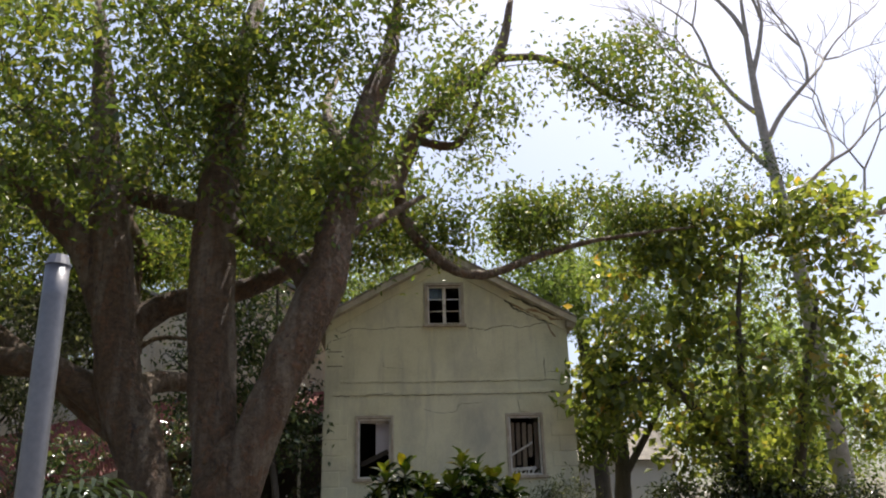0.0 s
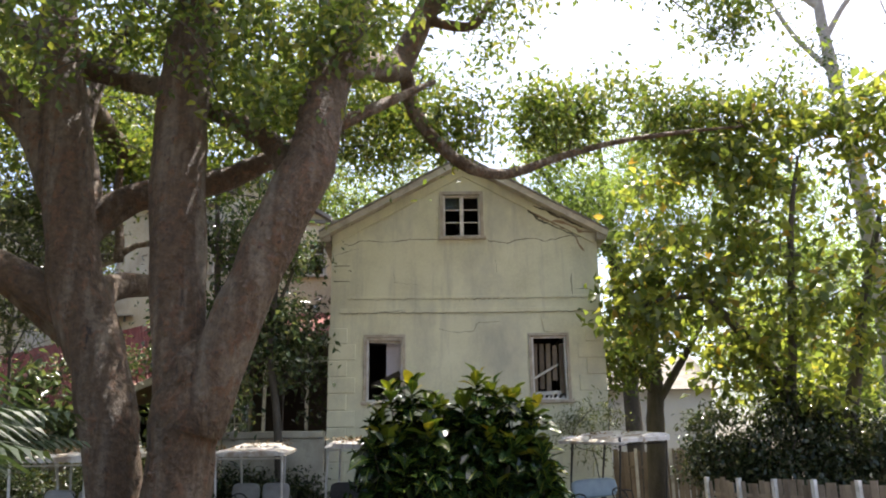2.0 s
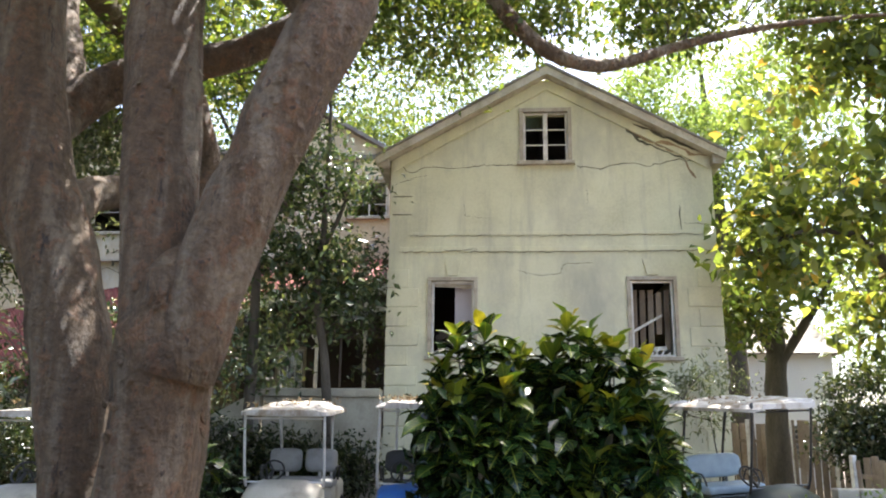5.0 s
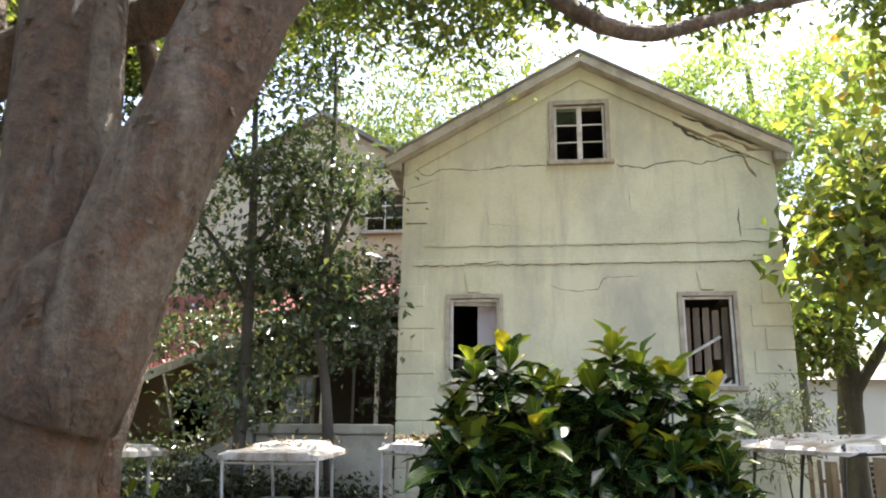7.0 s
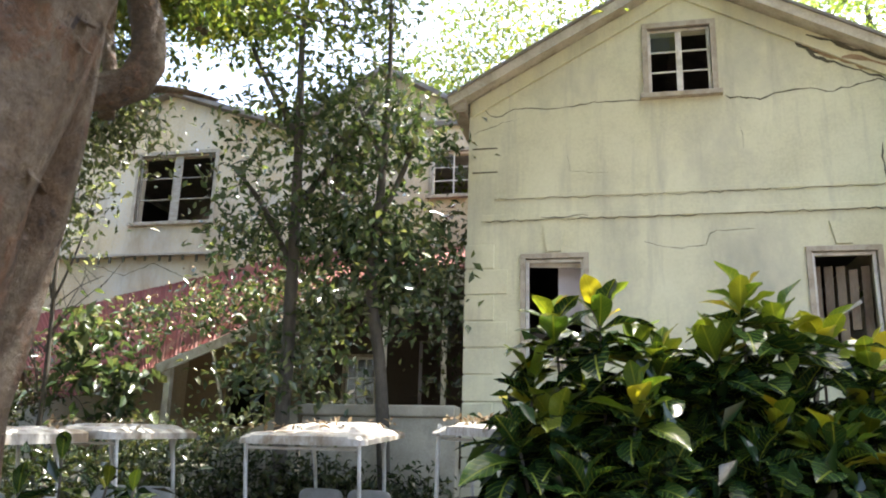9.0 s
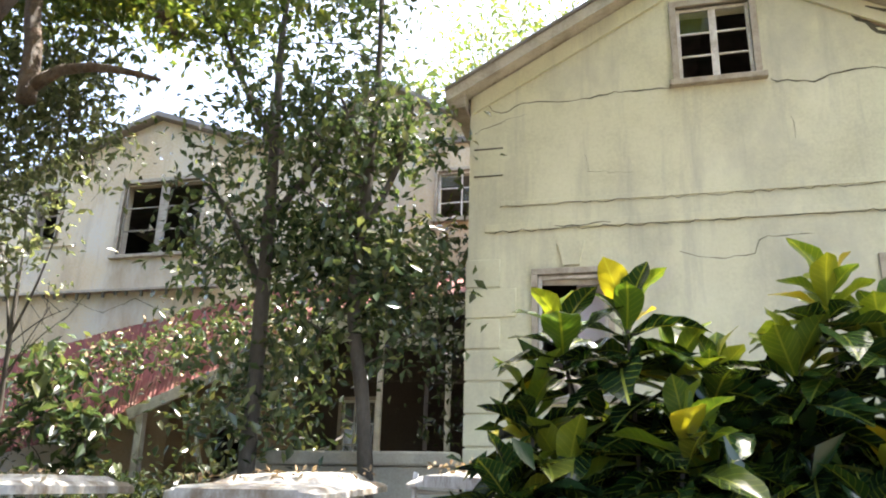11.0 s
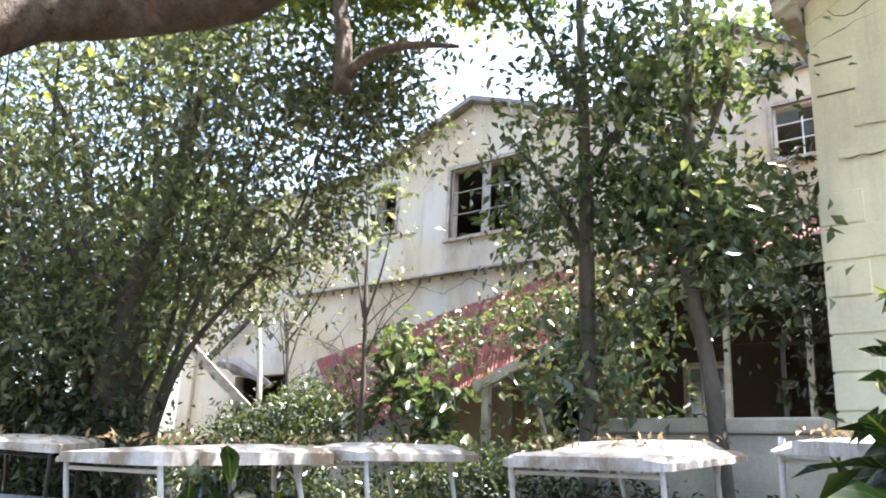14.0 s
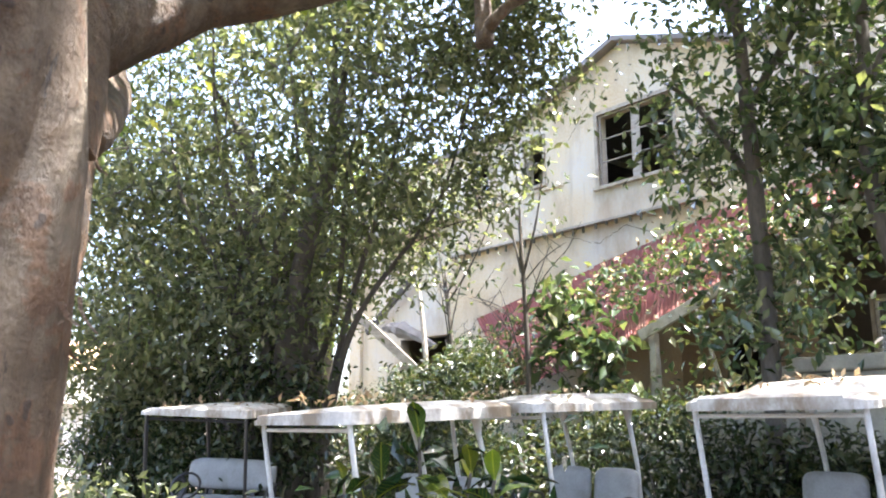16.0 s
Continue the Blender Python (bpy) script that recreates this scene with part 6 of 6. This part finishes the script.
build_cart("golf cart with a dirty white roof and grey bench", pose(-2.78, 19.3, ground_z(0, 19.3), 4.2, 0, 3), 1.36, 2.15, 1, high=1.92, seat=VINYL, body=COWL_CREAM, two_backs=True, seed=2)
build_cart("golf cart with a torn leaf-littered roof and blue body", pose(-0.74, 18.95, ground_z(0, 18.95), 4.7, 2, 4), 1.36, 1.9, 1, high=2.03, roof=CANOPY_TAN, seat=VINYL_DARK, body=COWL_BLUE, hump=0, sag=1.0, seed=3)
build_cart("golf cart with a sagging white roof and two grey seats", pose(-5.53, 16.98, ground_z(0, 16.98), 2.4, 0, 4), 1.30, 1.95, 1, two_backs=True, hump=0.02, sag=0.7, seed=4, body=COWL_CREAM, high=1.80)
build_cart("golf cart with a leaf-strewn white roof on flared posts", pose(-5.38, 18.92, ground_z(0, 18.92), 2.0, 0, 3), 1.30, 1.95, 1, two_backs=True, hump=0.045, sag=0.3, seed=8, body=COWL_CREAM, high=1.88)
build_cart("golf cart with a pale blue body and black posts", pose(-9.53, 17.25, ground_z(0, 17.25), 3, 2, 45), 1.32, 1.9, 1, post=POST_DARK, hump=0, sag=0.6, seed=5)
build_cart("golf cart with a sagging roof and black frame", pose(4.45, 19.75, ground_z(0, 19.75), 3.5, -3, 28), 1.34, 2.1, 1, roof=CANOPY, post=POST_DARK, seat=VINYL_BLUE, body=COWL_DARK, hump=0, sag=1.4, seed=6, high=2.1)


# ---- posts, boards, fence and far buildings ----
def build_pole():
    p = empty("steel_pole", (-0.95, 3.36, ground_z(0, 3.36)), "grey galvanised steel pole set in the ground", "pole")
    part("shaft", tube([(-0.94, 3.36, 0.55), (-0.95, 3.36, 2.0), (-0.97, 3.36, 3.34)], [0.043, 0.043, 0.042], None, 14), STEEL, p, smooth=True)
    part("cap", tube([(-0.97, 3.36, 3.34), (-0.97, 3.36, 3.38)], [0.046, 0.032], None, 14), STEEL, p)
    part("bracket", box((-1.00, 3.30, 2.40), (-0.90, 3.318, 2.46), bevel=0.004), STEEL, p)


build_pole()
tagged(part("plank", bar((-17.15, 23.45, 6.05), (-14.95, 24.85, 3.72), 0.08, 0.22, bevel=0.01), WOOD_GREY), "long weathered plank leaning across the wall", "plank")
tagged(part("pole", tube([(-14.8, 24.95, 0.9), (-14.95, 25.0, 4.0), (-15.36, 25.0, 6.3)], [0.07, 0.065, 0.055], None, 7), WOOD_GREY, smooth=True), "rough timber pole standing in the undergrowth", "pole")
tagged(part("plank", bar((-13.6, 24.4, 2.6), (-11.6, 24.6, 3.2), 0.16, 0.06, bevel=0.008), WOOD_GREY), "broken board lying on the undergrowth", "plank")


def build_fence(x0, y0, x1, y1, h, label):
    f = empty("fence", (x0, y0, ground_z(x0, y0)), label, "fence")
    a, b = Vector((x0, y0, 0)), Vector((x1, y1, 0))
    n = int((b - a).length / 0.17)
    rnd = random.Random(8)
    d = (b - a).normalized()
    ang = math.degrees(math.atan2(d.y, d.x))
    for i in range(n):
        p = a.lerp(b, i / n)
        hh = h + rnd.uniform(-.06, .06)
        part("board", box((0, -0.012, 0), (0.155, 0.012, hh), None, 0.006, pose(p.x, p.y, ground_z(p.x, p.y) + 0.02, rnd.uniform(-2, 2), rnd.uniform(-1.5, 1.5), ang)), FENCE, f)
    for i in range(0, n + 1, 6):
        p = a.lerp(b, i / n) - Vector((-d.y, d.x, 0)) * 0.06
        part("post", box((-0.045, -0.045, -0.05), (0.045, 0.045, h + 0.08), None, 0.008, pose(p.x, p.y, ground_z(p.x, p.y), 0, 0, ang)), WOOD_WHITE, f)
    part("rail", bar((x0, y0 + 0.035, ground_z(x0, y0) + h * 0.75), (x1, y1 + 0.035, ground_z(x1, y1) + h * 0.75), 0.04, 0.08), FENCE, f)


def build_low_wall():
    w = empty("low_wall", (6.4, 19.4, ground_z(6.4, 19.4)), "low broken stone wall overgrown with weeds", "wall")
    rnd = random.Random(6)
    for row in range(4):
        x = 5.6 + 0.15 * (row % 2)
        while x < 7.4 - row * 0.1:
            ln = rnd.uniform(0.28, 0.46)
            z = ground_z(0, 19.4) + row * 0.2
            part("stone", box((x, 19.28 + rnd.uniform(-.02, .02), z), (x + ln - 0.012, 19.58 + rnd.uniform(-.02, .02), z + 0.192), bevel=0.03), CONCRETE, w)
            x += ln


build_low_wall()
build_fence(7.0, 21.6, 9.0, 16.5, 1.15, "old wooden board fence with pale posts")
build_fence(6.0, 28.5, 14.0, 27.0, 1.9, "tall dark board fence behind the trees")


def far_house(at, w, d, h, mat, label, turn, openings):
    o = empty("distant_house", (0, 0, 0), label, "house")
    part("wall", sheet([-w / 2, w / 2], [0, h], openings, -d / 2, -d / 2 + 0.2), mat, o)
    for lo, hi in (((-w / 2, -d / 2 + 0.2, 0), (-w / 2 + 0.2, d / 2, h)), ((w / 2 - 0.2, -d / 2 + 0.2, 0), (w / 2, d / 2, h)), ((-w / 2, d / 2, 0), (w / 2, d / 2 + 0.2, h))):
        part("wall", box(lo, hi), mat, o)
    bm = bmesh.new()
    prof = [(-d / 2 - 0.4, h), (d / 2 + 0.4, h), (0, h + d * 0.28)]
    a, b = [bm.verts.new((-w / 2 - 0.3, y, z)) for y, z in prof], [bm.verts.new((w / 2 + 0.3, y, z)) for y, z in prof]
    for i in range(3):
        bm.faces.new((a[i], a[(i + 1) % 3], b[(i + 1) % 3], b[i]))
    bm.faces.new(a), bm.faces.new(b[::-1])
    part("roof", bm, SHINGLE if mat is FAR_WHITE else FAR_ORANGE, o)
    for x0, x1, z0, z1 in openings:
        win = part("window", box((x0, -d / 2 + 0.08, z0), (x1, -d / 2 + 0.12, z1)), GLASS, o)
        z = z0 + 0.06
        while z < z1 - 0.06:
            part("louvre", box((x0 + 0.02, -d / 2 - 0.02, z), (x1 - 0.02, -d / 2 + 0.06, z + 0.05)), WOOD_GREY, win)
            z += 0.16
    o.matrix_basis = pose(*at, 0, 0, turn)


far_house((8.6, 36, 0.62), 5.2, 6, 4.6, FAR_WHITE, "white rendered house standing beyond the trees", 0, [(-1.6, -0.8, 0.1, 2.1), (0.9, 1.8, 1.0, 2.3)])
far_house((-27.5, 20.4, 0.62), 3.4, 4, 2.5, FAR_WHITE, "low white house with louvred openings in the sun", 78, [(-0.9, -0.1, 0.8, 2.1)])
far_house((-35, 22.6, 0.62), 5, 6, 3.6, FAR_ORANGE, "orange rendered house behind the white one", 80, [(-1.8, -0.9, 1.6, 2.8), (0.6, 1.5, 1.6, 2.8)])
